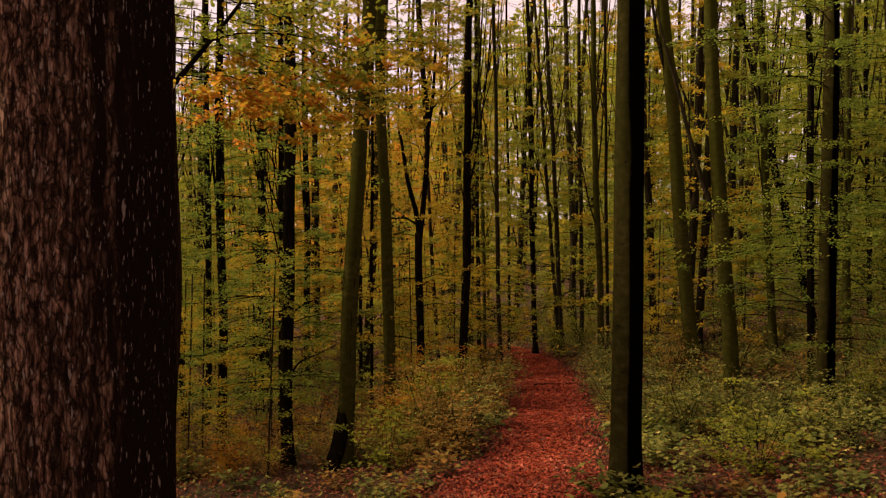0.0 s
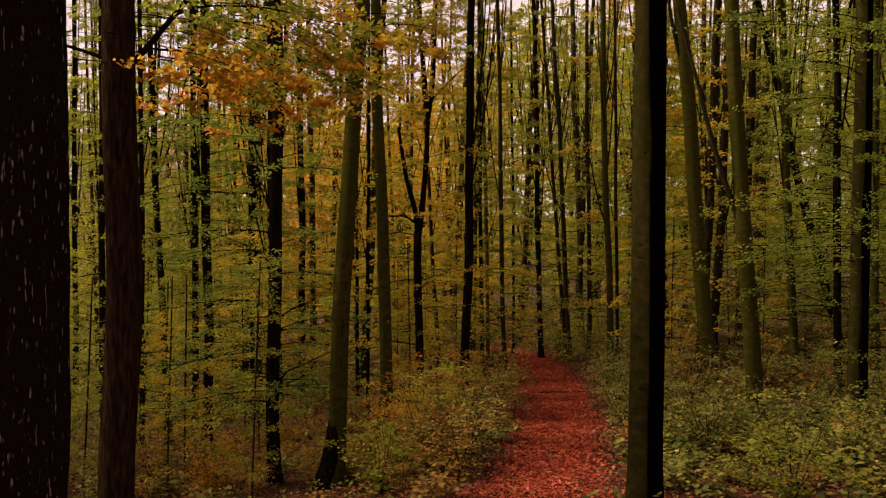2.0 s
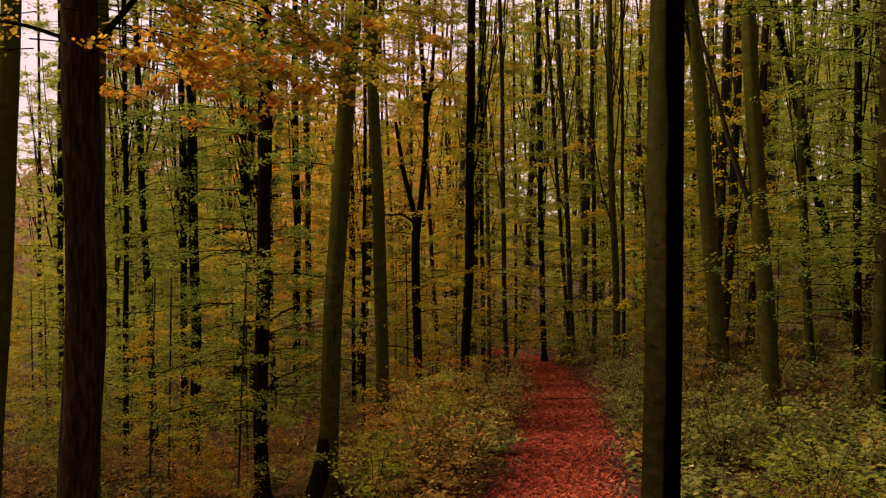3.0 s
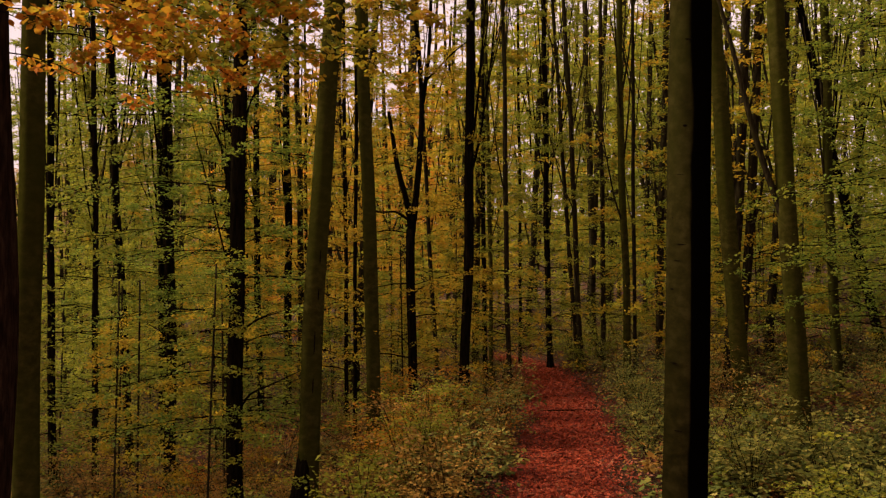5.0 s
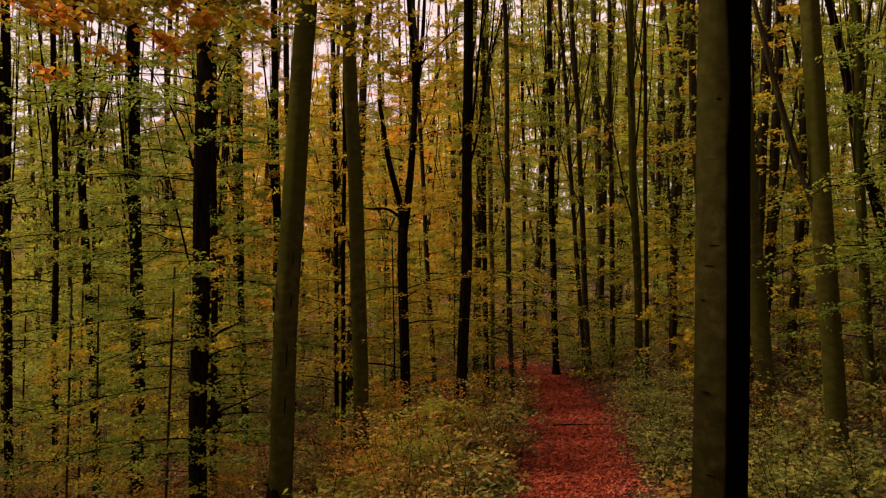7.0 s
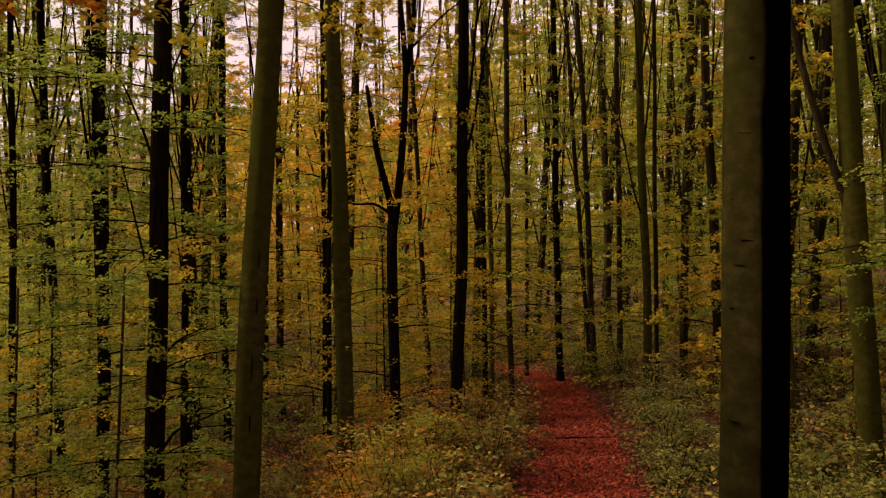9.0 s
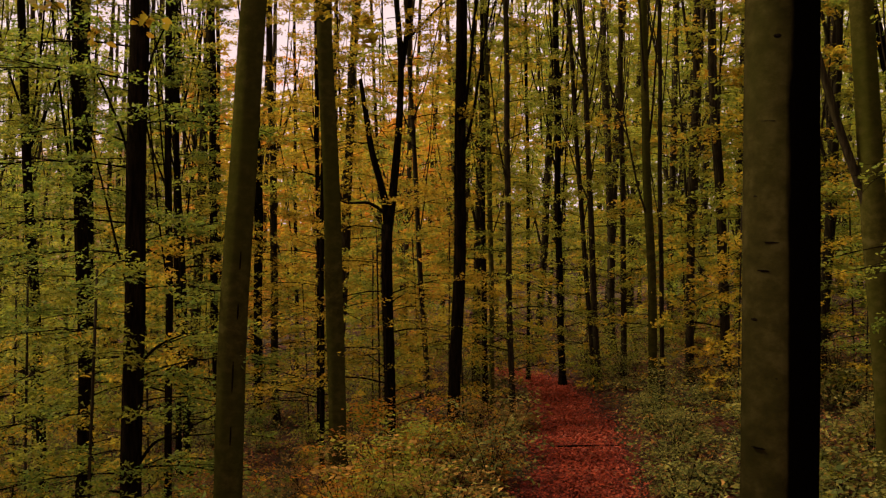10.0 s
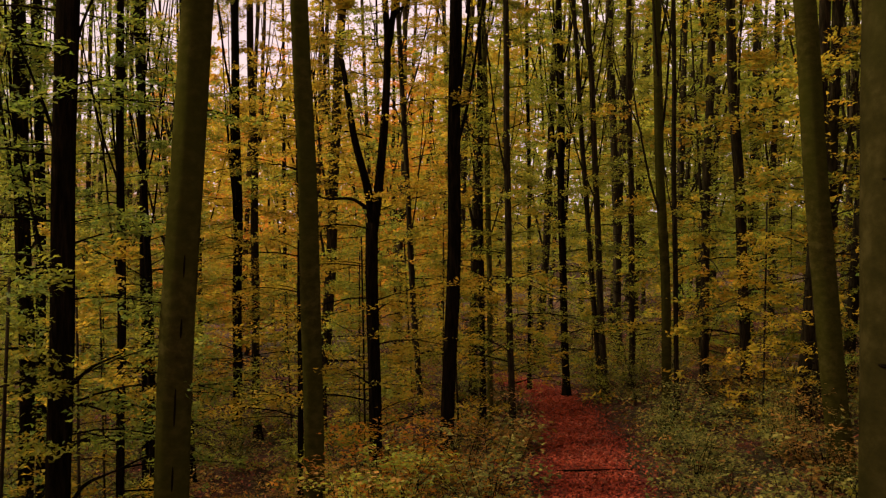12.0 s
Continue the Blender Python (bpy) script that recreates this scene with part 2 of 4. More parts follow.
# ---- leaves and wood ----
def leaves_mesh(name, pos, along, nrm, size, mat, folded=False):
    """One pointed blade for each place: a kite, two halves folded on the midrib, a five-lobed blade or, for small leaves, three corners."""
    n = len(pos)
    along = along - nrm * np.sum(along * nrm, 1, keepdims=True)
    along /= np.linalg.norm(along, axis=1, keepdims=True) + 1e-9
    side = np.cross(nrm, along)
    s = size[:, None]
    tip, root = pos + along * s * 0.62, pos - along * s * 0.5
    w = 0.36
    if folded == "small":
        v = np.stack([root + side * s * 0.30, root - side * s * 0.30 + along * s * 0.3, tip], 1).reshape(-1, 3)
        loops, faces, corners = np.arange(3 * n), n, 3
    elif folded == "lobed":
        outline = ((-0.5, 0.0), (-0.28, 0.40), (-0.06, 0.24), (0.16, 0.50), (0.24, 0.18), (0.62, 0.0), (0.24, -0.18), (0.16, -0.50), (-0.06, -0.24), (-0.28, -0.40))
        v = np.stack([pos + along * s * a + side * s * b + nrm * s * 0.25 * abs(b) for a, b in outline], 1).reshape(-1, 3)
        loops, faces, corners = np.arange(10 * n), n, 10
    elif folded:
        l1 = pos + side * s * w - along * s * 0.12 + nrm * s * 0.10
        r1 = pos - side * s * w - along * s * 0.12 + nrm * s * 0.10
        l2 = pos + side * s * w * 0.72 + along * s * 0.28 + nrm * s * 0.07
        r2 = pos - side * s * w * 0.72 + along * s * 0.28 + nrm * s * 0.07
        v = np.stack([root, r1, r2, tip, l2, l1], 1).reshape(-1, 3)
        i = np.arange(n)[:, None] * 6
        loops = np.concatenate([i + 0, i + 1, i + 2, i + 3, i + 0, i + 3, i + 4, i + 5], 1).ravel()
        faces, corners = 2 * n, 4
    else:
        l1 = pos + side * s * w + nrm * s * 0.06
        r1 = pos - side * s * w + nrm * s * 0.06
        v = np.stack([root, r1, tip, l1], 1).reshape(-1, 3)
        loops, faces, corners = np.arange(4 * n), n, 4
    me = bpy.data.meshes.new(name)
    me.vertices.add(len(v))
    me.vertices.foreach_set("co", v.astype(np.float32).ravel())
    me.loops.add(len(loops))
    me.loops.foreach_set("vertex_index", loops.astype(np.int32))
    me.polygons.add(faces)
    me.polygons.foreach_set("loop_start", np.arange(0, corners * faces, corners, dtype=np.int32))
    me.polygons.foreach_set("loop_total", np.full(faces, corners, dtype=np.int32))
    me.materials.append(mat)
    me.update()
    me.validate()
    return me


def tube(verts, faces, pts, radii, sides=5):
    """Adds a tapered limb along the points to the lists."""
    pts = np.asarray(pts, float)
    start = len(verts)
    d = np.gradient(pts, axis=0)
    d /= np.linalg.norm(d, axis=1, keepdims=True) + 1e-9
    for k, (p, t, r) in enumerate(zip(pts, d, radii)):
        a = np.cross(t, (0.31, 0.95, 0.07))
        a /= np.linalg.norm(a)
        b = np.cross(t, a)
        for j in range(sides):
            q = 2 * math.pi * j / sides
            verts.append(p + r * (math.cos(q) * a + math.sin(q) * b))
    for k in range(len(pts) - 1):
        for j in range(sides):
            u, w = start + k * sides + j, start + k * sides + (j + 1) % sides
            faces.append((u, w, w + sides, u + sides))
    faces.append(tuple(start + (len(pts) - 1) * sides + j for j in range(sides)))


def bough(rng, root, azim, length, rise, droop, radius, leaves, size, wood, spread=0.55, tilt=0.6, plain=False):
    """A limb with flat side twigs. Leaf places, directions, normals and sizes; its wood goes to the lists."""
    t = np.linspace(0, 1, 6)
    out = np.array([math.cos(azim), math.sin(azim), 0])
    across = np.array([-out[1], out[0], 0])
    bend = rng.normal(0, 0.12) * length
    mid = root + out * (length * t)[:, None] + across * (bend * t ** 2)[:, None]
    mid[:, 2] += length * (rise * t - droop * t ** 2)
    if wood is not None:
        tube(*wood, mid[::2] if plain else mid, radius * (1 - 0.85 * (t[::2] if plain else t)), 3 if plain else 4)
    k = max(4, int(length * 5))
    ts = rng.uniform(0.15, 1.0, k)
    twig_len = length * spread * (1.05 - ts) * rng.uniform(0.6, 1.1, k) + 0.12
    twig_side = rng.choice([-1, 1], k)
    which = rng.integers(0, k, leaves)
    u = rng.uniform(0.05, 1.0, leaves) ** 0.8
    base = np.stack([np.interp(ts, t, mid[:, i]) for i in range(3)], 1)
    sway = rng.uniform(0.3, 0.8, k)
    tdir = across * twig_side[:, None] + out * sway[:, None]
    tdir /= np.linalg.norm(tdir, axis=1, keepdims=True)
    tdir[:, 2] += rng.normal(-0.08, 0.10, k)
    if wood is not None and not plain:
        for i in range(min(k, 7)):
            tube(*wood, [base[i], base[i] + tdir[i] * twig_len[i]], [radius * 0.25 + 0.002, 0.0015], 3)
    pos = base[which] + tdir[which] * (twig_len[which] * u)[:, None] + rng.normal(0, 0.035 + 0.25 * size, (leaves, 3)) * (1, 1, 0.6)
    flip = rng.choice([-1, 1], leaves)
    along = tdir[which] * 0.8 + np.cross((0, 0, 1), tdir[which]) * (flip * rng.uniform(0.3, 1.1, leaves))[:, None] + rng.normal(0, 0.15, (leaves, 3))
    nrm = np.stack([rng.normal(0, tilt, leaves), rng.normal(0, tilt, leaves), np.ones(leaves)], 1)
    nrm /= np.linalg.norm(nrm, axis=1, keepdims=True)
    return pos, along, nrm, size * rng.uniform(0.65, 1.3, leaves)


def crown_meshes(name, seed, mat, z0, z1, reach, boughs, per, size, folded=False, top_in=0.6, wood_mat=None, bough_radius=0.03, plain=False, steep=0):
    """Boughs all round an upright axis, from z0 to z1, and some steep limbs: a mesh of leaves and a mesh of limbs."""
    rng = np.random.default_rng(seed)
    wood = ([], [])
    got = []
    for i in range(boughs):
        f = (i + rng.uniform(0, 1)) / boughs
        z = z0 + (z1 - z0) * f
        length = reach * (1 - top_in * f) * rng.uniform(0.6, 1.15)
        got.append(bough(rng, np.array([0, 0, z]), rng.uniform(0, 2 * math.pi), length, rng.uniform(0.0, 0.5), rng.uniform(0.1, 0.45),
                         bough_radius * length / 2, per, size, wood, plain=plain))
    for i in range(steep):
        a, out, up, z = rng.uniform(0, 6.283), rng.uniform(0.35, 1.3), rng.uniform(2.6, 4.8), rng.uniform(2.2, 6.5)
        t = np.array([0.0, 0.3, 0.65, 1.0])
        tube(*wood, np.stack([out * t ** 0.8 * math.cos(a), out * t ** 0.8 * math.sin(a), z + up * t ** 1.15], 1), 0.034 * (1 - 0.75 * t), 4)
    pos, along, nrm, s = (np.concatenate([g[i] for g in got]) for i in range(4))
    return leaves_mesh(name + "_leaves", pos, along, nrm, s, mat, folded), mesh_from(name + "_limbs", wood[0], wood[1], wood_mat or BARK_DARK)


def trunk_mesh(name, mat, dia, height, lean=0.0, bow=0.0, sides=14, seed=0, flare=0.45, taper=0.55, step=0.5, lean_y=0.0, rough=0.03, wander=0.12):
    """A tapered, slightly wandering stem with a flared foot, standing on z = 0."""
    rng = np.random.default_rng(seed)
    ph = rng.uniform(0, 6.28, 6)
    zs = np.concatenate([[-0.4, 0.0, 0.08, 0.18, 0.32, 0.5], np.arange(0.8, height + step, step)])
    verts, faces = [], []
    for z in zs:
        r = dia / 2 * (1 + flare * math.exp(-max(z, 0) / 0.22)) * max(0.06, 1 - taper * max(z - 2.6, 0) / height)
        cx = lean * (z - 2.65) + bow * (z - 2.65) ** 2 + wander * dia * (math.sin(z * 0.9 + ph[0]) + 0.5 * math.sin(z * 2.1 + ph[1]))
        cy = lean_y * (z - 2.65) + wander * dia * math.sin(z * 0.8 + ph[2])
        for j in range(sides):
            q = 2 * math.pi * j / sides
            root = 0.18 * math.exp(-max(z, 0) / 0.25) * math.sin(q * 4 + ph[3])
            rr = r * (1 + root + rough * math.sin(3 * q + ph[4] + z * 0.7) + rough * math.sin(5 * q - z * 1.3 + ph[5]))
            verts.append((cx + rr * math.cos(q), cy + rr * math.sin(q), z))
    for k in range(len(zs) - 1):
        for j in range(sides):
            u, w = k * sides + j, k * sides + (j + 1) % sides
            faces.append((u, w, w + sides, u + sides))
    faces.append(tuple((len(zs) - 1) * sides + j for j in range(sides)))
    return mesh_from(name, verts, faces, mat, True)


# ---- crowns, shared by many trees ----
CROWNS = {}
for key, mat in (("olive", LEAF_OLIVE), ("gold", LEAF_GOLD), ("green", LEAF_GREEN), ("amber", LEAF_ORANGE)):
    # whole crowns of trees further in: foliage from head height to the top
    CROWNS["far", key] = [crown_meshes("crown", 10 + i, mat, 0.6, 10.5, 2.6, 58, 135, 0.086, "small", top_in=0.62, plain=True, bough_radius=0.012, steep=5, wood_mat=BARK_BROWN) for i in range(3)]
    CROWNS["deep", key] = [crown_meshes("crown", 15 + i, mat, 1.3, 11.0, 2.7, 54, 64, 0.125, "small", top_in=0.6, plain=True, bough_radius=0.012, steep=5, wood_mat=BARK_BROWN) for i in range(3)]
    # coarse crowns of unseen trees, added to block light
    CROWNS["side", key] = [crown_meshes("side", 70 + i, mat, 0.8, 11.0, 2.6, 40, 30, 0.22, "small", top_in=0.6, plain=True) for i in range(2)]
    # sparse low boughs on the stems that stand nearer
    CROWNS["low", key] = [crown_meshes("boughs", 20 + i, mat, 0.8, 9.0, 1.6, 46, 210, 0.047, "small", bough_radius=0.014) for i in range(3)]
    CROWNS["top", key] = [crown_meshes("top", 30 + i, mat, 9.5, 16.0, 2.4, 12, 20, 0.15, "small", top_in=0.5, plain=True) for i in range(2)]
    # upper crowns above the view, added also to shade the near floor
    CROWNS["roof", key] = [crown_meshes("roof", 35 + i, mat, 8.3, 15.0, 3.0, 16, 28, 0.17, "small", top_in=0.4, plain=True) for i in range(2)]
    # head-high saplings
    CROWNS["sapling", key] = [crown_meshes("sapling", 40 + i, mat, 0.3, 3.4, 1.0, 26, 100, 0.050, "small", bough_radius=0.012, plain=True) for i in range(3)]


def wand_meshes(name, seed, mat, wands, height, reach, per, size, folded=False, sprays=6):
    """A shrub: a few thin wands from one foot, each with flat leafy sprays that reach out to all sides."""
    rng = np.random.default_rng(seed)
    wood, got = ([], []), []
    for i in range(wands):
        a, h = rng.uniform(0, 6.283), height * rng.uniform(0.45, 1.1)
        out = reach * rng.uniform(0.15, 0.9)
        t = np.linspace(0, 1, 6)
        mid = np.stack([out * t ** 1.2 * math.cos(a), out * t ** 1.2 * math.sin(a), h * (1.15 * t - 0.15 * t ** 3)], 1)
        mid += rng.normal(0, 0.03, mid.shape) * t[:, None]
        tube(*wood, mid, 0.004 * (1 - 0.8 * t) * height / 0.9 + 0.001, 3)
        for k in range(sprays):
            u = rng.uniform(0.2, 1.0)
            root = np.array([np.interp(u, t, mid[:, c]) for c in range(3)])
            got.append(bough(rng, root, rng.uniform(0, 6.283), (0.22 + 0.25 * (1 - u)) * height * rng.uniform(0.6, 1.3), 0.15, 0.3, 0.003, per, size, wood if k < 1 else None, 0.6, 0.32, True))
    pos, along, nrm, s = (np.concatenate([g[i] for g in got]) for i in range(4))
    return leaves_mesh(name + "_leaves", pos, along, nrm, s, mat, folded), mesh_from(name + "_wands", wood[0], wood[1], BARK_DARK)


for key, mat in (("rust", LEAF_RUST), ("green", LEAF_HERB), ("olive", LEAF_OLIVE), ("amber", LEAF_ORANGE)):
    CROWNS["shrub", key] = [wand_meshes("shrub", 50 + i, mat, 8, 1.05, 0.8, 16, 0.050, sprays=7) for i in range(4)]
    CROWNS["thin_shrub", key] = [wand_meshes("shrub", 80 + i, mat, 10, 1.05, 0.8, 18, 0.052, "small") for i in range(3)]
    CROWNS["herb", key] = [wand_meshes("herb", 60 + i, mat, 6, 0.30, 0.28, 4, 0.068, "lobed", sprays=4) for i in range(4)]

TREE_RNG = random.Random(5)


def tree(name, label, x, y, trunk, crowns, category="tree", group="", size=1.0):
    """A plant on the ground at x, y: its trunk, and crowns that are (kind, colour) pairs."""
    root = tagged(new(name), label, category, group)
    root.matrix_world = pose(x, y, float(ground_z(x, y)))
    if trunk is not None:
        part("trunk", trunk, root)
    for kind, key in crowns:
        leaves, limbs = TREE_RNG.choice(CROWNS[kind, key])
        m = pose(0, 0, 0, 0, 0, TREE_RNG.uniform(0, 360)) @ Matrix.Scale(size, 4)
        for nm, me in (("crown", leaves), ("branching", limbs)):
            ob = part(nm, me, root)
            ob.matrix_basis = m
            tagged(ob, kind="stuff")
    return root


# ---- the stems that can be told apart: x, y, diameter, lean, bow, bark, low boughs, top ----
STEMS = [
    (-5.10, 13.50, 0.26, 0.050, 0.000, "beech", None, "gold"),
    (-3.60, 12.33, 0.23, 0.020, 0.000, "beech", None, "olive"),
    (-5.96, 18.67, 0.12, 0.000, 0.000, "dark", "olive", "olive"),
    (-5.27, 19.89, 0.13, -0.040, 0.000, "dark", "green", "olive"),
    (-4.12, 18.59, 0.17, 0.000, 0.000, "dark", "green", "olive"),
    (-4.86, 20.72, 0.13, 0.000, 0.000, "dark", "olive", "gold"),
    (-2.40, 15.45, 0.19, 0.012, 0.000, "dark", "green", "olive"),
    (-5.22, 18.49, 0.09, 0.000, 0.000, "dark", "olive", "gold"),
    (-3.63, 23.05, 0.13, -0.010, 0.000, "dark", "olive", "olive"),
    (-3.90, 22.09, 0.11, -0.030, 0.000, "dark", "olive", "olive"),
    (-2.98, 18.33, 0.09, 0.010, 0.000, "dark", "green", "olive"),
    (-4.10, 22.50, 0.10, 0.000, 0.000, "dark", "olive", "gold"),
    (-1.38, 15.00, 0.245, 0.065, 0.000, "beech", None, "gold"),
    (-1.06, 18.75, 0.215, -0.020, 0.000, "beech", None, "olive"),
    (0.45, 20.24, 0.17, 0.027, 0.000, "dark", None, "olive"),
    (-3.51, 25.84, 0.17, 0.000, 0.000, "dark", "gold", "gold"),
    (-3.31, 26.43, 0.15, -0.010, 0.000, "brown", "gold", "gold"),
    (-1.91, 23.08, 0.08, 0.000, 0.000, "dark", "gold", "olive"),
    (-1.47, 20.58, 0.07, 0.010, 0.000, "dark", "gold", "olive"),
    (-0.25, 23.85, 0.09, -0.050, 0.000, "brown", "gold", "gold"),
    (0.86, 24.40, 0.10, 0.000, 0.000, "dark", "olive", "olive"),
    (0.97, 24.04, 0.09, -0.010, 0.000, "beech", "olive", "olive"),
    (1.25, 22.68, 0.10, -0.010, 0.000, "brown", "olive", "olive"),
    (1.86, 28.18, 0.08, 0.000, 0.000, "dark", "olive", "olive"),
    (2.46, 27.27, 0.14, -0.010, 0.000, "dark", "olive", "olive"),
    (2.95, 27.00, 0.10, -0.060, 0.000, "brown", "olive", "gold"),
    (3.05, 26.50, 0.12, -0.040, 0.000, "brown", None, "olive"),
    (4.04, 31.14, 0.19, -0.020, 0.000, "brown", "olive", "olive"),
    (3.80, 27.52, 0.12, 0.000, 0.000, "brown", "olive", "olive"),
    (3.63, 23.39, 0.15, -0.015, 0.000, "beech", None, "olive"),
    (3.89, 23.75, 0.08, 0.000, 0.000, "brown", None, "olive"),
    (4.93, 23.84, 0.17, -0.030, 0.000, "brown", "olive", "gold"),
    (2.00, 10.92, 0.33, 0.022, 0.000, "shade_side", None, "olive"),
    (4.60, 19.20, 0.27, -0.075, 0.000, "beech", None, "green"),
    (4.50, 16.17, 0.24, -0.050, 0.003, "beech", None, "green"),
    (6.66, 20.46, 0.17, -0.030, 0.000, "beech", "green", "green"),
    (8.00, 23.00, 0.19, -0.230, 0.000, "dark", None, "green"),
    (5.86, 15.25, 0.26, 0.030, 0.000, "shade_side", "green", "green"),
    (7.60, 18.81, 0.15, 0.010, 0.000, "beech", "green", "green"),
    (6.51, 17.73, 0.13, 0.000, 0.000, "dark", "green", "green"),
]
def branch_part(root, name, pts, r0, r1, mat, label="", sides=8):
    v, f = [], []
    pts = np.asarray(pts, float)
    t = np.linspace(0, 1, len(pts))
    tt = np.linspace(0, 1, 4 * len(pts))
    fine = np.stack([np.interp(tt, t, pts[:, i]) for i in range(3)], 1)
    for _ in range(2):
        fine[1:-1] = (fine[:-2] + 2 * fine[1:-1] + fine[2:]) / 4
    tube(v, f, fine, r0 + (r1 - r0) * tt, sides)
    return part(name, mesh_from(name, v, f, mat, True), root, label)


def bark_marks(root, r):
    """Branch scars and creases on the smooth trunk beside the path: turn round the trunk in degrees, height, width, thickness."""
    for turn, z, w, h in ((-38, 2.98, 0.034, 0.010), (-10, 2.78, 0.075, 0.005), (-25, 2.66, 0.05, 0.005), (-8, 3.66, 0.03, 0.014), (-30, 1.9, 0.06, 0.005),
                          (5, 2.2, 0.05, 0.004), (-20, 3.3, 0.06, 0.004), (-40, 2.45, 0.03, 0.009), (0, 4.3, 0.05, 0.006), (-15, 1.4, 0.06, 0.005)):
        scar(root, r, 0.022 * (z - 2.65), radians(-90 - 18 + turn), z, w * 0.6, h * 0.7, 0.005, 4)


def scar(root, r, cx, a, z, w, h, deep, tip):
    """A dark lens-shaped mark set into the bark at the height z, facing the way a."""
    bm = bmesh.new()
    bmesh.ops.create_uvsphere(bm, u_segments=10, v_segments=6, radius=1.0)
    me = bpy.data.meshes.new("branch_scar")
    bm.to_mesh(me)
    bm.free()
    me.materials.append(BARK_DARK)
    ob = part("branch_scar", me, root, "small dark scar on the bark")
    ob.matrix_basis = pose(cx + r * 0.985 * math.cos(a), r * 0.985 * math.sin(a), z, 0, tip, math.degrees(a) + 90) @ Matrix.Diagonal((w, deep, h, 1))


def ascending_limbs(root, seed, dia, lean, mat):
    """Steep limbs that leave the stem above head height, rise beside it and part again."""
    rng = random.Random(seed)
    for _ in range(rng.randint(3, 5)):
        z = rng.uniform(2.9, 6.4)
        a, out, up = rng.uniform(0, 6.283), rng.uniform(0.3, 1.0), rng.uniform(2.6, 4.8)
        x0 = lean * (z - 2.65)
        c, s = math.cos(a) * out, math.sin(a) * out
        branch_part(root, "limb", [(x0, 0, z), (x0 + c * 0.35, s * 0.35, z + up * 0.2), (x0 + c * 0.75, s * 0.75, z + up * 0.6), (x0 + c, s, z + up)],
                    dia * 0.16, dia * 0.05, mat, sides=5)
        k = rng.uniform(0.3, 0.6)
        branch_part(root, "limb", [(x0 + c * k, s * k, z + up * k * 0.8), (x0 + c * (k + 0.45), s * k * 0.8, z + up * (k + 0.12)), (x0 + c * (k + 0.7), s * k * 0.7, z + up * (k + 0.4))],
                    dia * 0.09, dia * 0.03, mat, sides=4)


def leafy_limbs(root, seed, rows, mat, lean=0.0, leaves=180, size=0.044):
    """Limbs that reach out from the stem in flat layers of leaves: height on the stem, bearing in degrees, length, rise."""
    rng = np.random.default_rng(seed)
    for z, azim, length, rise in rows:
        wood = ([], [])
        x0 = lean * (z - 2.65)
        got = [bough(rng, np.array([x0, 0.0, z]), radians(azim), length, rise, 0.25, 0.009, leaves, size, wood, 0.5, 0.5)]
        for k in (0.35, 0.6, 0.8):
            tip = np.array([x0 + math.cos(radians(azim)) * length * k, math.sin(radians(azim)) * length * k, z + length * (rise * k - 0.25 * k * k)])
            got.append(bough(rng, tip, radians(azim) + rng.choice([-0.7, 0.7]), length * 0.5, rise * 0.5, 0.25, 0.007, leaves // 3, size, wood, 0.6, 0.5))
        pos, along, nrm, s = (np.concatenate([g[i] for g in got]) for i in range(4))
        far = np.hypot(pos[:, 0] - x0, pos[:, 1]) > 0.28 * length
        pos, along, nrm, s = pos[far], along[far], nrm[far], s[far]
        part("limb", mesh_from("leafy_limb", wood[0], wood[1], BARK_DARK), root)
        tagged(part("foliage", leaves_mesh("foliage", pos, along, nrm, s, mat), root), kind="stuff")


LEAF_WORD = {"olive": "olive-yellow", "gold": "golden-yellow", "green": "yellowing green", None: ""}


def stem_label(dia, lean, bark, low, top):
    girth = "stout" if dia > 0.2 else ("slim" if dia > 0.11 else "very thin")
    hide = {"beech": "mossy brown bark", "shade_side": "brown bark with one side painted in shade", "dark": "blackish bark", "brown": "dull brown bark"}[bark]
    posture = "leaning" if abs(lean) > 0.06 else "upright"
    tail = " and low %s boughs" % LEAF_WORD[low] if low else " and bare stem"
    return f"{girth} {posture} tree with {hide}{tail}"


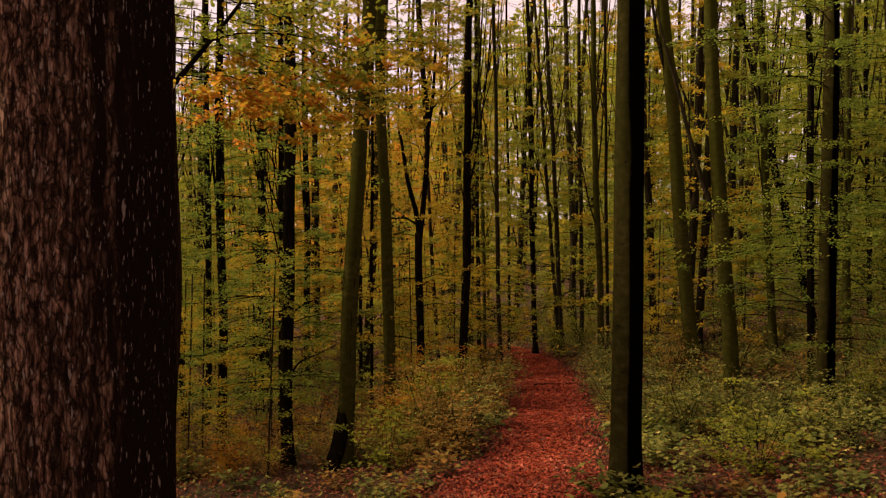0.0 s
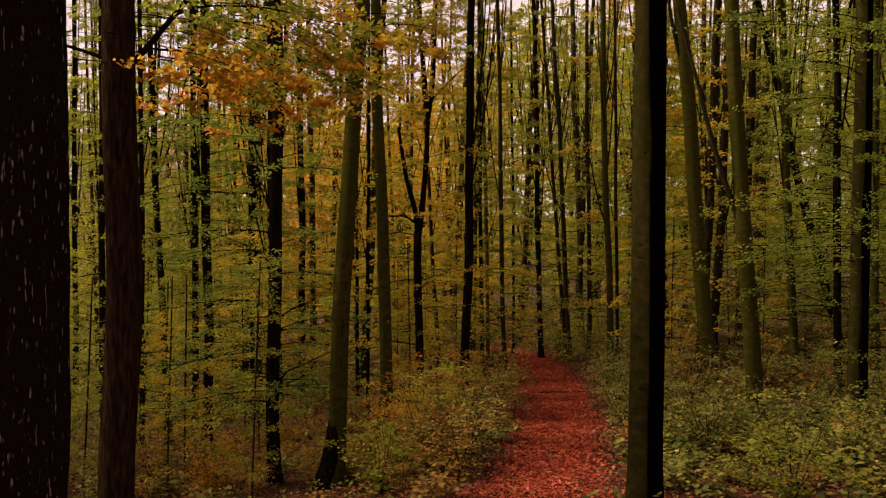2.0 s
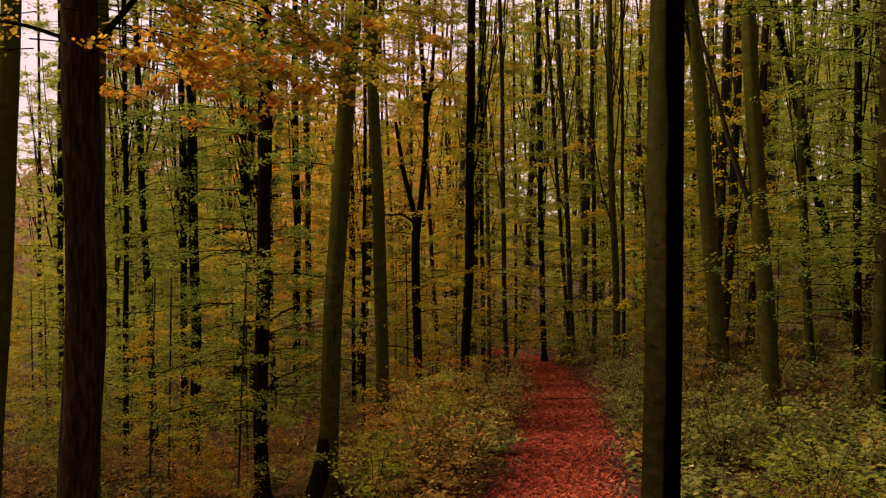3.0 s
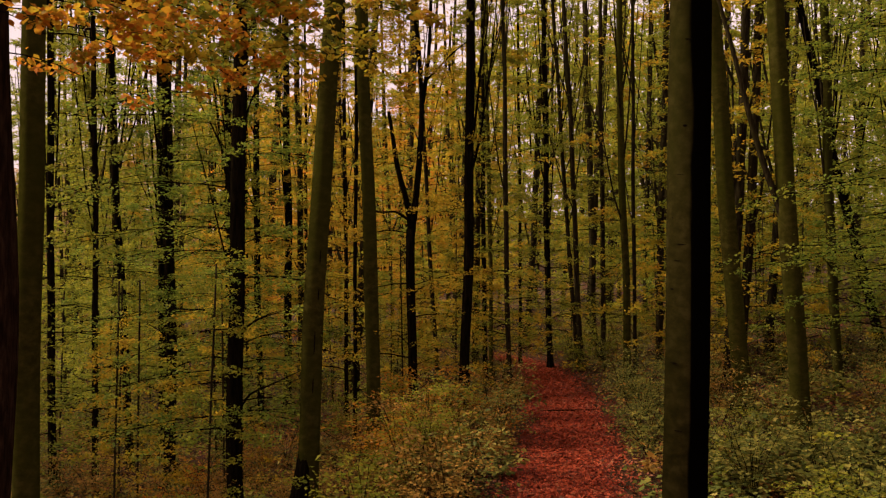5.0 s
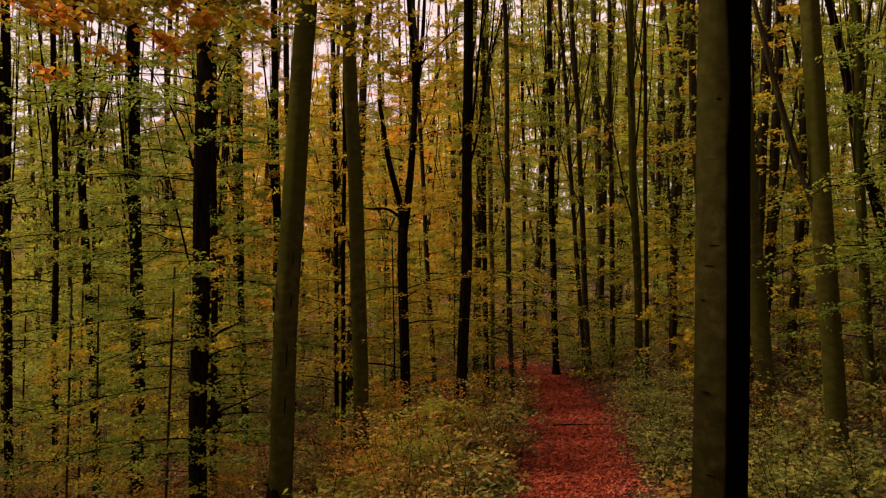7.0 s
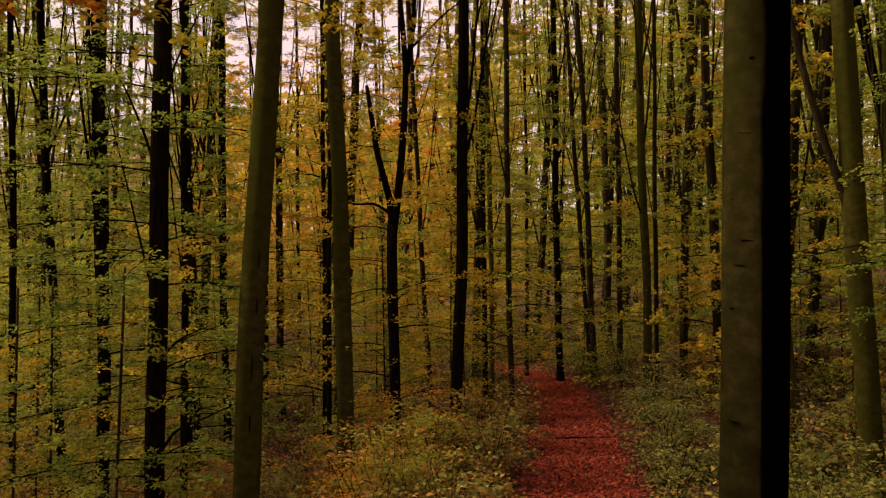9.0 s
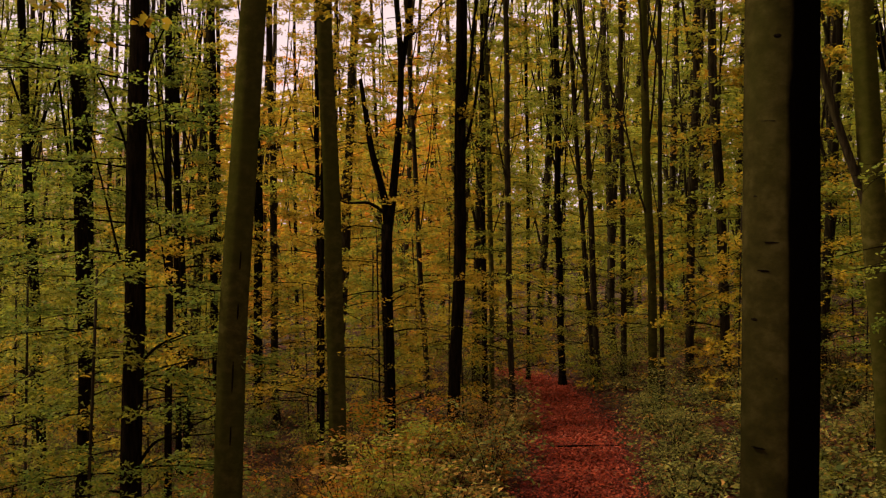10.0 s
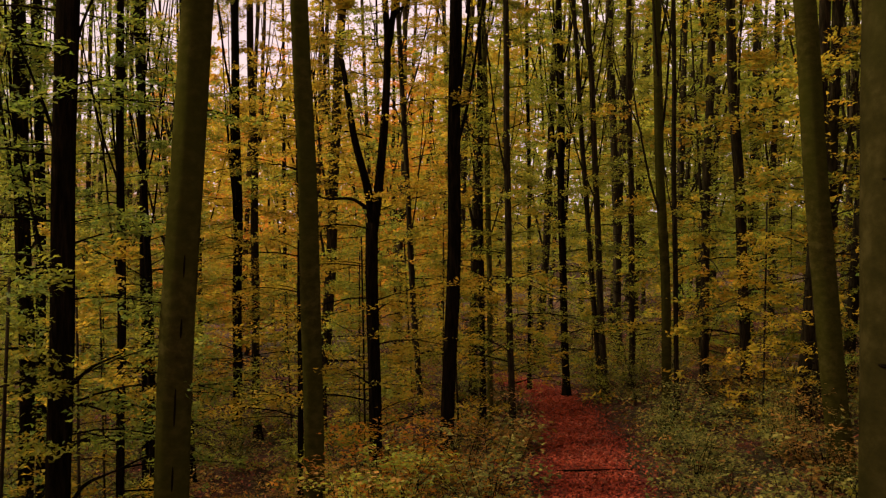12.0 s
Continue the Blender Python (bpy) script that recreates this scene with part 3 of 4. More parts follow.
for i, (x, y, dia, lean, bow, bark, low, top) in enumerate(STEMS):
    big = dia > 0.2
    me = trunk_mesh("trunk", {"beech": BARK_BEECH, "shade_side": BARK_SHADED, "dark": BARK_DARK, "brown": BARK_BROWN}[bark], dia, 15.5 if abs(lean) < 0.1 else 11, lean, bow, 20 if big else 9, i,
                    wander=0.015 if bark == "shade_side" else 0.12 if dia < 0.2 else 0.06)
    made = tree("forest_tree" if bark in ("dark", "brown") else "beech_tree", stem_label(dia, lean, bark, low, top), x, y, me,
         ([("low", low)] if low else []) + [("roof" if y < 19 else "top", top)], group="trees along the footpath")
    if (x, y) == (-2.40, 15.45):
        for pts in ([(0, 0, 2.75), (-0.12, 0, 3.2), (-0.28, 0, 3.9), (-0.55, 0.1, 4.9)], [(0, 0, 4.0), (-0.1, 0, 4.4), (-0.3, 0, 4.9), (-0.7, 0, 5.6)],
                    [(0, 0, 1.4), (0.15, 0, 1.62), (0.4, 0, 1.72), (0.9, 0.1, 1.95)], [(0, 0, 2.3), (0.2, 0, 2.5), (0.5, -0.1, 2.62)], [(0, 0, 2.6), (-0.3, 0, 2.66), (-0.8, 0.1, 2.6)],
                    [(0.05, 0, 4.6), (0.15, 0, 5.1), (0.45, 0, 5.7)]):
            branch_part(made, "limb", pts, 0.019, 0.004, BARK_DARK, sides=5)
        leafy_limbs(made, 31, [(1.35, 185, 1.9, 0.05), (1.4, 10, 0.9, 0.1), (1.9, 200, 1.6, 0.1), (2.6, 170, 1.9, 0.15), (3.3, 150, 1.6, 0.2), (3.6, 200, 1.8, 0.15),
                               (4.1, 180, 2.0, 0.2), (4.5, 20, 1.2, 0.2), (4.9, 200, 2.1, 0.2), (5.2, 160, 2.0, 0.25), (5.6, 350, 1.4, 0.3), (3.0, 340, 1.0, 0.2), (2.2, 0, 0.8, 0.2)], LEAF_GREEN)
    if (x, y) == (-1.38, 15.00):
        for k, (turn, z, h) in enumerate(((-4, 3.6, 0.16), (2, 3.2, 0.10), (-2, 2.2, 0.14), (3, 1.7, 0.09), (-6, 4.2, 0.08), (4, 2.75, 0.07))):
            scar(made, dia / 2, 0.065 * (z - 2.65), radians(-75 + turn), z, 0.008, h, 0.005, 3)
        branch_part(made, "trunk_foot", [(-0.30, 0, -0.2), (-0.26, 0, 0.05), (-0.19, -0.01, 0.3), (-0.14, -0.01, 0.65), (-0.07, 0.05, 1.25)], 0.20, 0.095, BARK_DARK, "black foot of the trunk, bent outwards", 16)
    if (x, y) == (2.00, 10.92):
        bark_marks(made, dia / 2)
    if (x, y) == (4.50, 16.17):
        branch_part(made, "limb", [(-0.04, 0, 2.8), (-0.12, 0, 3.1), (-0.30, 0, 3.6), (-0.50, 0, 4.3), (-0.66, 0, 5.0), (-0.80, 0, 5.5), (-1.0, 0, 6.3)], 0.05, 0.02, BARK_BROWN, "thin bare limb rising away from the trunk")
    if (x, y) == (4.60, 19.20):
        branch_part(made, "limb", [(-0.16, -0.02, 5.6), (-0.36, -0.05, 6.1), (-0.50, -0.05, 6.8), (-0.60, -0.05, 7.8)], 0.045, 0.022, BARK_BROWN)
    if (x, y) == (5.86, 15.25):
        leafy_limbs(made, 32, [(2.6, 205, 2.1, 0.1), (2.9, 228, 2.2, 0.12), (2.4, 185, 1.8, 0.1), (2.7, 245, 1.8, 0.1), (3.2, 195, 2.2, 0.1), (3.1, 290, 1.6, 0.1), (4.4, 200, 1.8, 0.2),
                               (4.8, 225, 2.3, 0.2), (5.1, 250, 2.0, 0.2), (5.3, 205, 2.4, 0.25), (5.6, 185, 2.0, 0.25), (5.0, 280, 1.8, 0.2), (5.8, 235, 2.2, 0.2), (2.2, 215, 1.5, 0.1)], LEAF_GREEN, 0.03)
    if y > 17 and 0.08 <= dia < 0.2 and bark != "shade_side":
        ascending_limbs(made, i, min(dia, 0.16), lean, BARK_DARK if bark == "dark" else BARK_BROWN)


# ---- the old oak ----
def oak_tree(x, y, dia):
    root = tagged(new("oak_tree"), "massive old oak with deeply furrowed reddish-brown bark", "tree")
    root.matrix_world = pose(x, y, float(ground_z(x, y)))
    rng = np.random.default_rng(3)
    sides, zs = 150, np.concatenate([[-0.3], np.arange(0.0, 7.0, 0.045), np.arange(7.0, 14, 0.6)])
    verts = []
    for z in zs:
        r = dia / 2 * (1 + 0.12 * math.exp(-max(z, 0) / 0.5)) * (1 - 0.35 * max(z - 3, 0) / 14)
        for j in range(sides):
            q = 2 * math.pi * j / sides
            c, s = math.cos(q), math.sin(q)
            ridge = noise.ridged_multi_fractal(Vector((c * 5.5, s * 5.5, z * 0.9)), 1.0, 2.1, 4, 1.0, 2.0)
            fine = noise.noise(Vector((c * 16, s * 16, z * 5)))
            verts.append(((r + 0.016 * (ridge - 1.2) + 0.007 * fine) * c, (r + 0.016 * (ridge - 1.2) + 0.007 * fine) * s, z))
    faces = []
    for k in range(len(zs) - 1):
        for j in range(sides):
            u, w = k * sides + j, k * sides + (j + 1) % sides
            faces.append((u, w, w + sides, u + sides))
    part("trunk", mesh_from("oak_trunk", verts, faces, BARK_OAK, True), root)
    leaves, limbs = CROWNS["roof", "gold"][0]
    tagged(part("crown", leaves, root), kind="stuff")
    tagged(part("branching", limbs, root), kind="stuff")
    return root


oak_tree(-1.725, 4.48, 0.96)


# ---- the tree with the orange overhang ----
def orange_tree(x, y):
    root = tagged(new("beech_tree"), "dark-barked beech with low overhanging orange and yellow boughs", "tree")
    z = float(ground_z(x, y))
    root.matrix_world = pose(x, y, z)
    part("trunk", trunk_mesh("trunk", BARK_RED, 0.30, 15, 0.0, 0, 20, 401), root)
    branch_part(root, "limb", [(0.10, 0.0, 4.62), (0.25, 0.05, 4.82), (0.45, 0.1, 5.08), (0.68, 0.15, 5.38), (0.95, 0.2, 5.78), (1.2, 0.3, 6.4)], 0.03, 0.012, BARK_DARK)
    branch_part(root, "limb", [(0.42, 0.1, 5.08), (0.7, 0.2, 5.2), (1.2, 0.35, 5.22), (1.9, 0.5, 5.08)], 0.012, 0.004, BARK_DARK)
    branch_part(root, "limb", [(-0.10, 0.0, 4.7), (-0.5, 0.1, 4.85), (-1.2, 0.3, 4.95), (-1.8, 0.5, 4.85)], 0.018, 0.005, BARK_DARK)
    rng = np.random.default_rng(8)
    for nm, mat, rows in (
        ("orange_foliage", LEAF_ORANGE, [(0.3, 0.4, 4.75, 5, 1.3), (0.6, 0.8, 4.6, -12, 1.3), (0.9, 1.2, 4.7, 12, 1.3), (1.2, 0.5, 4.8, 0, 1.2), (1.5, 1.0, 4.9, 15, 1.2), (0.5, 1.6, 4.9, 20, 1.4),
                                        (1.1, 1.9, 4.8, -8, 1.3), (1.7, 1.6, 5.0, 8, 1.1), (0.2, 1.0, 4.5, 30, 1.2), (0.8, 0.2, 5.0, -20, 1.2), (1.4, 0.2, 5.1, 10, 1.2), (-0.4, 1.3, 4.8, 150, 1.5),
                                        (-0.7, 0.6, 4.9, 175, 1.4), (1.9, 0.8, 5.2, 5, 1.0), (-0.9, 1.4, 4.7, 190, 1.2),
                                        (0.3, -1.4, 4.6, 10, 1.1), (0.6, -1.6, 4.8, 25, 1.1), (0.9, -1.2, 4.7, -10, 1.2), (0.1, -1.3, 4.8, 160, 1.0)]),
        ("olive_foliage", LEAF_OLIVE, [(0.3, 0.9, 5.6, 0, 2.3), (-0.3, 0.7, 5.4, 170, 2.0), (0.7, 1.5, 5.9, 20, 2.2), (0.9, 1.0, 5.1, -5, 1.8), (0.1, 2.2, 5.3, 30, 2.0), (-0.6, 1.8, 5.8, 150, 2.0),
                                      (0.4, 0.5, 6.2, 10, 2.3), (1.2, 1.8, 6.2, 5, 2.0), (-0.2, 1.2, 4.8, 190, 1.6), (0.5, 1.7, 5.0, 15, 1.9),
                                      (0.4, 0.3, 5.2, -8, 1.8), (0.8, 0.2, 5.4, 6, 1.9), (0.6, 0.6, 4.9, 18, 1.7), (1.3, 0.5, 5.3, -4, 1.6), (1.0, 0.3, 5.7, 14, 1.8), (0.5, 0.2, 5.8, -12, 2.0), (1.5, 0.8, 5.0, 10, 1.5),
                                      (0.4, -1.2, 5.3, 5, 1.6), (1.0, -1.4, 5.4, 12, 1.5), (-0.1, -1.0, 5.5, 165, 1.5), (0.7, -1.0, 5.0, -5, 1.6)]),
        ("yellow_foliage", LEAF_GOLD, [(0.2, 0.6, 5.0, 10, 1.9), (0.3, 1.2, 5.2, 15, 2.3), (0.2, 0.9, 4.9, -12, 1.8), (0.6, 1.6, 5.4, 10, 2.2), (0.4, 2.4, 5.0, 5, 2.0),
                                      (-0.4, 0.8, 5.0, 160, 1.8), (-0.3, 1.8, 5.2, 170, 2.0), (0.5, 2.0, 4.8, 30, 1.8), (0.9, 1.3, 5.7, 5, 2.4), (0.2, 2.9, 5.5, 20, 2.2),
                                      (0.3, 0.8, 5.7, 0, 2.5), (0.8, 1.0, 5.3, 12, 2.2), (-0.5, 1.2, 5.6, 150, 2.1), (-0.6, 2.8, 5.5, 160, 2.0), (0.9, 0.6, 4.9, 8, 2.0), (1.3, 1.4, 5.3, 14, 1.9), (1.1, 2.2, 5.8, 4, 2.2), (0.6, 2.6, 6.1, 12, 2.4)])):
        wood, got = ([], []), []
        for bx, by, bz, a, ln in rows:
            got.append(bough(rng, np.array([bx - 0.6, 0.5 + 0.5 * by, bz + 0.06]), radians(a), ln * 0.9, 0.02, 0.42, 0.006, 165, 0.053, wood, 0.65, 0.8))
        pos, along, nrm, s = (np.concatenate([g[i] for g in got]) for i in range(4))
        tagged(part(nm, leaves_mesh(nm, pos, along, nrm, s, mat, True), root), kind="stuff")
        tagged(part("twig_work", mesh_from("twig_work", wood[0], wood[1], BARK_DARK), root), kind="stuff")
    leaves, limbs = CROWNS["top", "gold"][1]
    tagged(part("crown", leaves, root), kind="stuff")
    tagged(part("branching", limbs, root), kind="stuff")
    return root


orange_tree(-2.75, 9.70)


def hanging_bough(x, y, z, azim, length, leaves, mat, label):
    """A leafy bough that reaches into view from a crown overhead."""
    rng = np.random.default_rng(int(abs(x * 100) + z * 10))
    wood, got = ([], []), []
    for k in range(6):
        got.append(bough(rng, np.array([0.12 * k, 0.1 * (k % 3), 0.16 * k]), radians(azim) + rng.normal(0, 0.5), length * rng.uniform(0.7, 1.1), 0.1, 0.4, 0.008, leaves, 0.07, wood, 0.55, 0.7))
    pos, along, nrm, s = (np.concatenate([g[i] for g in got]) for i in range(4))
    root = tagged(new("hanging_bough"), label, "bough")
    root.matrix_world = pose(x, y, z)
    tagged(part("foliage", leaves_mesh("foliage", pos, along, nrm, s, mat, False), root), kind="stuff")
    tagged(part("twig_work", mesh_from("twig_work", wood[0], wood[1], BARK_DARK), root), kind="stuff")


hanging_bough(-1.45, 15.3, 5.2, 15, 1.3, 190, LEAF_GOLD, "golden beech bough hanging beside two mossy trunks")
hanging_bough(-1.3, 15.9, 6.0, 5, 1.5, 190, LEAF_OLIVE, "olive-yellow beech bough hanging over the mossy trunks")


# ---- the forked tree ----
def forked_tree(x, y):
    root = tagged(new("forked_tree"), "dark slender tree forking at twice head height into bare stems", "tree")
    z = float(ground_z(x, y))
    root.matrix_world = pose(x, y, z)
    f = 3.35 - z
    part("trunk", trunk_mesh("trunk", BARK_DARK, 0.15, f - 0.2, 0.004, 0, 10, 402, taper=0.1), root)
    branch_part(root, "stem", [(0.0, 0, f - 0.3), (-0.04, 0, f + 0.15), (-0.22, 0.0, f + 0.8), (-0.30, 0.05, f + 1.35), (-0.36, 0.05, f + 1.75)], 0.062, 0.028, BARK_DARK, "broken-off stem")
    branch_part(root, "stem", [(0.0, 0, f - 0.3), (0.07, 0, f + 0.2), (0.16, 0, f + 1.1), (0.20, 0, f + 2.0), (0.10, 0, f + 3.2), (0.02, 0, f + 5), (0.0, 0, f + 9)], 0.066, 0.02, BARK_DARK)
    branch_part(root, "stem", [(0.20, 0, f + 1.9), (0.30, 0, f + 2.5), (0.36, 0.1, f + 3.6), (0.40, 0.1, f + 6)], 0.045, 0.012, BARK_DARK)
    branch_part(root, "limb", [(-0.03, 0, f - 0.05), (-0.25, 0, f + 0.1), (-0.55, -0.05, f + 0.08), (-0.8, 0, f + 0.2)], 0.026, 0.006, BARK_DARK)
    branch_part(root, "limb", [(0.22, 0, f + 2.2), (0.7, 0, f + 2.7), (1.1, 0, f + 3.0)], 0.02, 0.005, BARK_DARK)
    for kind in ("low", "top"):
        leaves, limbs = CROWNS[kind, "gold"][0]
        tagged(part("crown", leaves, root), kind="stuff")
        tagged(part("branching", limbs, root), kind="stuff")
    return root


forked_tree(-0.47, 19.82)

# ---- the wood behind ----
FILL = random.Random(11)
STEM_FAR = [trunk_mesh("far_trunk", BARK_DARK if i == 1 else BARK_BROWN, 0.09 + 0.035 * i, 13, 0.03 * (i - 1), 0, 7, 200 + i, step=1.2) for i in range(4)]
placed = [(s[0], s[1]) for s in STEMS]


def scatter(count, x_of, y_lo, y_hi, apart, keep_path):
    made = 0
    for _ in range(count * 30):
        y = FILL.uniform(y_lo, y_hi)
        x = FILL.uniform(*x_of(y))
        xm, half = path_middle(y)
        if y < 31 and abs(x - xm) < half + keep_path:
            continue
        if any((x - a) ** 2 + (y - b) ** 2 < apart for a, b in placed):
            continue
        placed.append((x, y))
        made += 1
        yield x, y
        if made == count:
            return


FAR_LABEL = {"olive": "slim woodland tree clothed in olive-yellow autumn leaves", "gold": "slim woodland tree clothed in golden autumn leaves",
             "green": "slim woodland tree clothed in fading green leaves", "amber": "slim woodland tree clothed in amber and orange leaves"}
for x, y in scatter(130, lambda y: (-0.36 * (y - 1.6), 0.5 * y + 5), 22, 54, 2.0, 1.0):
    key = FILL.choice(["olive", "olive", "gold"] if x < 1 else (["olive", "olive", "gold", "green"] if x < 6 else ["olive", "olive", "olive", "green"]))
    if -6 < x < 0.5 and y > 25 and FILL.random() < 0.42:
        key = "amber"
    stem = FILL.choice(STEM_FAR if x < 3 else STEM_FAR[2:])
    # crowns sized to the camera's view: lower where the ground falls away, leaving sky
    tree("woodland_tree", FAR_LABEL[key], x, y, stem, [("far" if y < 36 else "deep", key)], group="trees of the wood behind",
         size=FILL.uniform(0.7, 0.95) if x < 0.02 * y else FILL.uniform(0.85, 1.0) if x > 0.2 * y else FILL.uniform(0.95, 1.1))
for x, y in scatter(6, lambda y: (-0.40 * (y - 1.6), -0.27 * (y - 1.6)), 23, 38, 1.2, 1.0):
    tree("woodland_tree", FAR_LABEL["olive"], x, y, FILL.choice(STEM_FAR), [("far", "olive")], group="trees of the wood behind")
for x, y in scatter(4, lambda y: (6.0, 11), 18, 26, 1.2, 1.0):
    tree("woodland_tree", FAR_LABEL["olive"], x, y, FILL.choice(STEM_FAR), [("far", "olive")], group="trees of the wood behind")
# unseen trees on the left, added to keep sun off the near floor
for x, y in scatter(13, lambda y: (-14, -7.6), -4, 12, 2.2, 1.0):
    tree("woodland_tree", FAR_LABEL["gold"], x, y, FILL.choice(STEM_FAR), [("side", "gold"), ("roof", "gold")], group="trees of the wood behind")
# unseen trees on the right, added to cut fill light on the trunks
for x, y in scatter(12, lambda y: (7.4, 11), 0, 9.5, 2.0, 1.0):
    tree("woodland_tree", FAR_LABEL["green"], x, y, FILL.choice(STEM_FAR), [("side", "green")], group="trees of the wood behind")
# more unseen trees further left, added to dim the sunlit wood
for x, y in scatter(26, lambda y: (-0.85 * y, -0.50 * y), 13, 48, 4.0, 1.0):
    tree("woodland_tree", FAR_LABEL["gold"], x, y, FILL.choice(STEM_FAR), [("side", "gold")], group="trees of the wood behind")
# unseen trees added on the shaded side and at path start, blocking light
for x, y in scatter(26, lambda y: (9, 20), -8, 20, 4.0, 1.0):
    tree("woodland_tree", FAR_LABEL["green"], x, y, FILL.choice(STEM_FAR), [("side", "green")], group="trees of the wood behind")
for x, y in scatter(14, lambda y: (-12, 12), -22, -6, 6.0, 1.5):
    tree("woodland_tree", FAR_LABEL["olive"], x, y, FILL.choice(STEM_FAR), [("side", "olive")], group="trees of the wood behind")

for x, y in scatter(75, lambda y: (-0.42 * y, 0.48 * y), 14, 32, 0.5, 0.9):
    key = FILL.choice(["olive", "olive", "gold"] if x < 3 else ["olive", "green", "gold"])
    if (abs(x) < 2.2 and y < 18) or (x > 0 and y < 21):
        continue
    me = trunk_mesh("trunk", BARK_BROWN, 0.028, 2.5, FILL.uniform(-0.05, 0.05), 0, 5, 500 + int(x * 9), step=0.8)
    tree("beech_sapling", "young beech with flat layers of %s leaves" % LEAF_WORD[key], x, y, me, [("sapling", key)], "sapling", "saplings under the trees", FILL.uniform(0.7, 1.15))

placed = []
SHRUB_WORD = {"rust": "rusty brown", "amber": "amber and orange", **LEAF_WORD}


def shrub(x, y, key, size):
    tree("shrub", "low undergrowth shrub with %s leaves" % SHRUB_WORD[key], x, y, None, [("shrub" if y < 17 else "thin_shrub", key), ("herb", key)], "shrub", "undergrowth shrubs", size)


# the rusty thicket between the mossy beech and the footpath
for x, y in scatter(40, lambda y: (-1.3 + 0.02 * y, float(path_middle(y)[0] - path_middle(y)[1]) - 0.3), 13.2, 20.5, 0.10, 0.3):
    shrub(x, y, FILL.choice(["rust", "rust", "green", "olive", "amber"]), FILL.uniform(0.5, 1.15))
for x, y in scatter(34, lambda y: (-3.6, -0.3), 14.8, 20, 0.08, 0.3):
    shrub(x, y, FILL.choice(["rust", "amber", "rust", "green"]), FILL.uniform(0.35, 0.75))
# the green side
for x, y in scatter(70, lambda y: (float(path_middle(y)[0] + path_middle(y)[1]) + 0.3, 0.46 * y), 11.6, 26, 0.2, 0.3):
    shrub(x, y, FILL.choice(["green", "green", "green", "olive"] if y < 17 else ["green", "green", "rust"]), FILL.uniform(0.5, 1.05))
# thin cover under the trees on the falling ground
for x, y in scatter(60, lambda y: (-0.43 * y, -1.6), 14.5, 28, 0.3, 0.3):
    shrub(x, y, FILL.choice(["olive", "rust", "green", "green"]), FILL.uniform(0.5, 0.95))
# low growth where the footpath bends out of sight
for x, y in scatter(36, lambda y: (-1.5, 7), 25.5, 36, 0.3, 0.25):
    shrub(x, y, FILL.choice(["olive", "green", "rust"]), FILL.uniform(0.7, 1.2))
for x, y in scatter(190, lambda y: (-0.42 * y, 0.46 * y), 8.5, 24, 0.04, 0.1):
    if x < 0.5 and FILL.random() < 0.35:
        continue
    key = FILL.choice(["green", "rust"] if x < 1.8 else ["green", "green", "rust", "olive"])
    tree("seedling", "small leafy seedling with %s leaves" % SHRUB_WORD[key], x, y, None, [("herb", key)], "seedling", "seedlings on the forest floor", FILL.uniform(0.7, 1.4))
for x, y in scatter(46, lambda y: (float(path_middle(y)[0] + path_middle(y)[1]) + 0.5, 0.45 * y), 12.0, 17, 0.05, 0.2):
    tree("seedling", "knee-high maple seedling with broad green leaves", x, y, None, [("herb", "green")], "seedling", "seedlings on the forest floor", FILL.uniform(1.0, 1.6))
for x, y in ((1.86, 10.62), (2.08, 10.60), (1.72, 10.85)):
    tree("seedling", "pale green seedling at the foot of a beech", x, y, None, [("herb", "green")], "seedling", "seedlings on the forest floor", 1.5)


stick = tagged(new("fallen_stick"), "thin dark stick lying across the leafy footpath", "stick")
stick.matrix_world = pose(2.0, 20.6, float(ground_z(2.0, 20.6)) + 0.03)
branch_part(stick, "shaft", [(-0.25, 0, 0), (0.1, -0.05, 0.02), (0.45, 0.1, 0.0), (0.8, 0.05, 0.01)], 0.014, 0.006, BARK_DARK)

# ---- fallen leaves ----
def litter(name, label, mat, n, place, size, seed, folded=False):
    rng = np.random.default_rng(seed)
    x, y = place(rng, n)
    z = ground_z(x, y) + 0.02 + rng.uniform(0, 0.02, len(x))
    a = rng.uniform(0, 6.283, len(x))
    along = np.stack([np.cos(a), np.sin(a), rng.normal(0, 0.2, len(x))], 1)
    nrm = np.stack([rng.normal(0, 0.45, len(x)), rng.normal(0, 0.45, len(x)), np.ones(len(x))], 1)
    nrm /= np.linalg.norm(nrm, axis=1, keepdims=True)
    me = leaves_mesh(name, np.stack([x, y, z], 1), along, nrm, size * rng.uniform(0.6, 1.3, len(x)), mat, folded)
    return tagged(new(name, me), label, "leaf litter", kind="stuff")


def on_path(rng, n):
    y = 8 + 22 * rng.uniform(0, 1, n) ** 1.2
    xm, half = path_middle(y)
    return xm + rng.normal(0, 0.5, n) * half * 1.15, y


def on_floor(rng, n):
    y = 8 + 30 * rng.uniform(0, 1, n) ** 1.7
    return rng.uniform(-0.45, 0.48, n) * y, y


litter("path_leaves", "red fallen leaves strewn along the footpath", LITTER_RED, 52000, on_path, 0.037, 71)
litter("floor_leaves", "brown fallen leaves covering the forest floor", LITTER_BROWN, 60000, on_floor, 0.055, 72)


def on_start(rng, n):
    return rng.uniform(-5, 6, n), rng.uniform(-5, 8.4, n)


def on_path_start(rng, n):
    y = rng.uniform(-5, 8.2, n)
    xm, half = path_middle(y)
    return xm + rng.normal(0, 0.5, n) * half * 1.15, y


litter("floor_leaves", "brown fallen leaves round the foot of the oak", LITTER_BROWN, 9000, on_start, 0.06, 73)
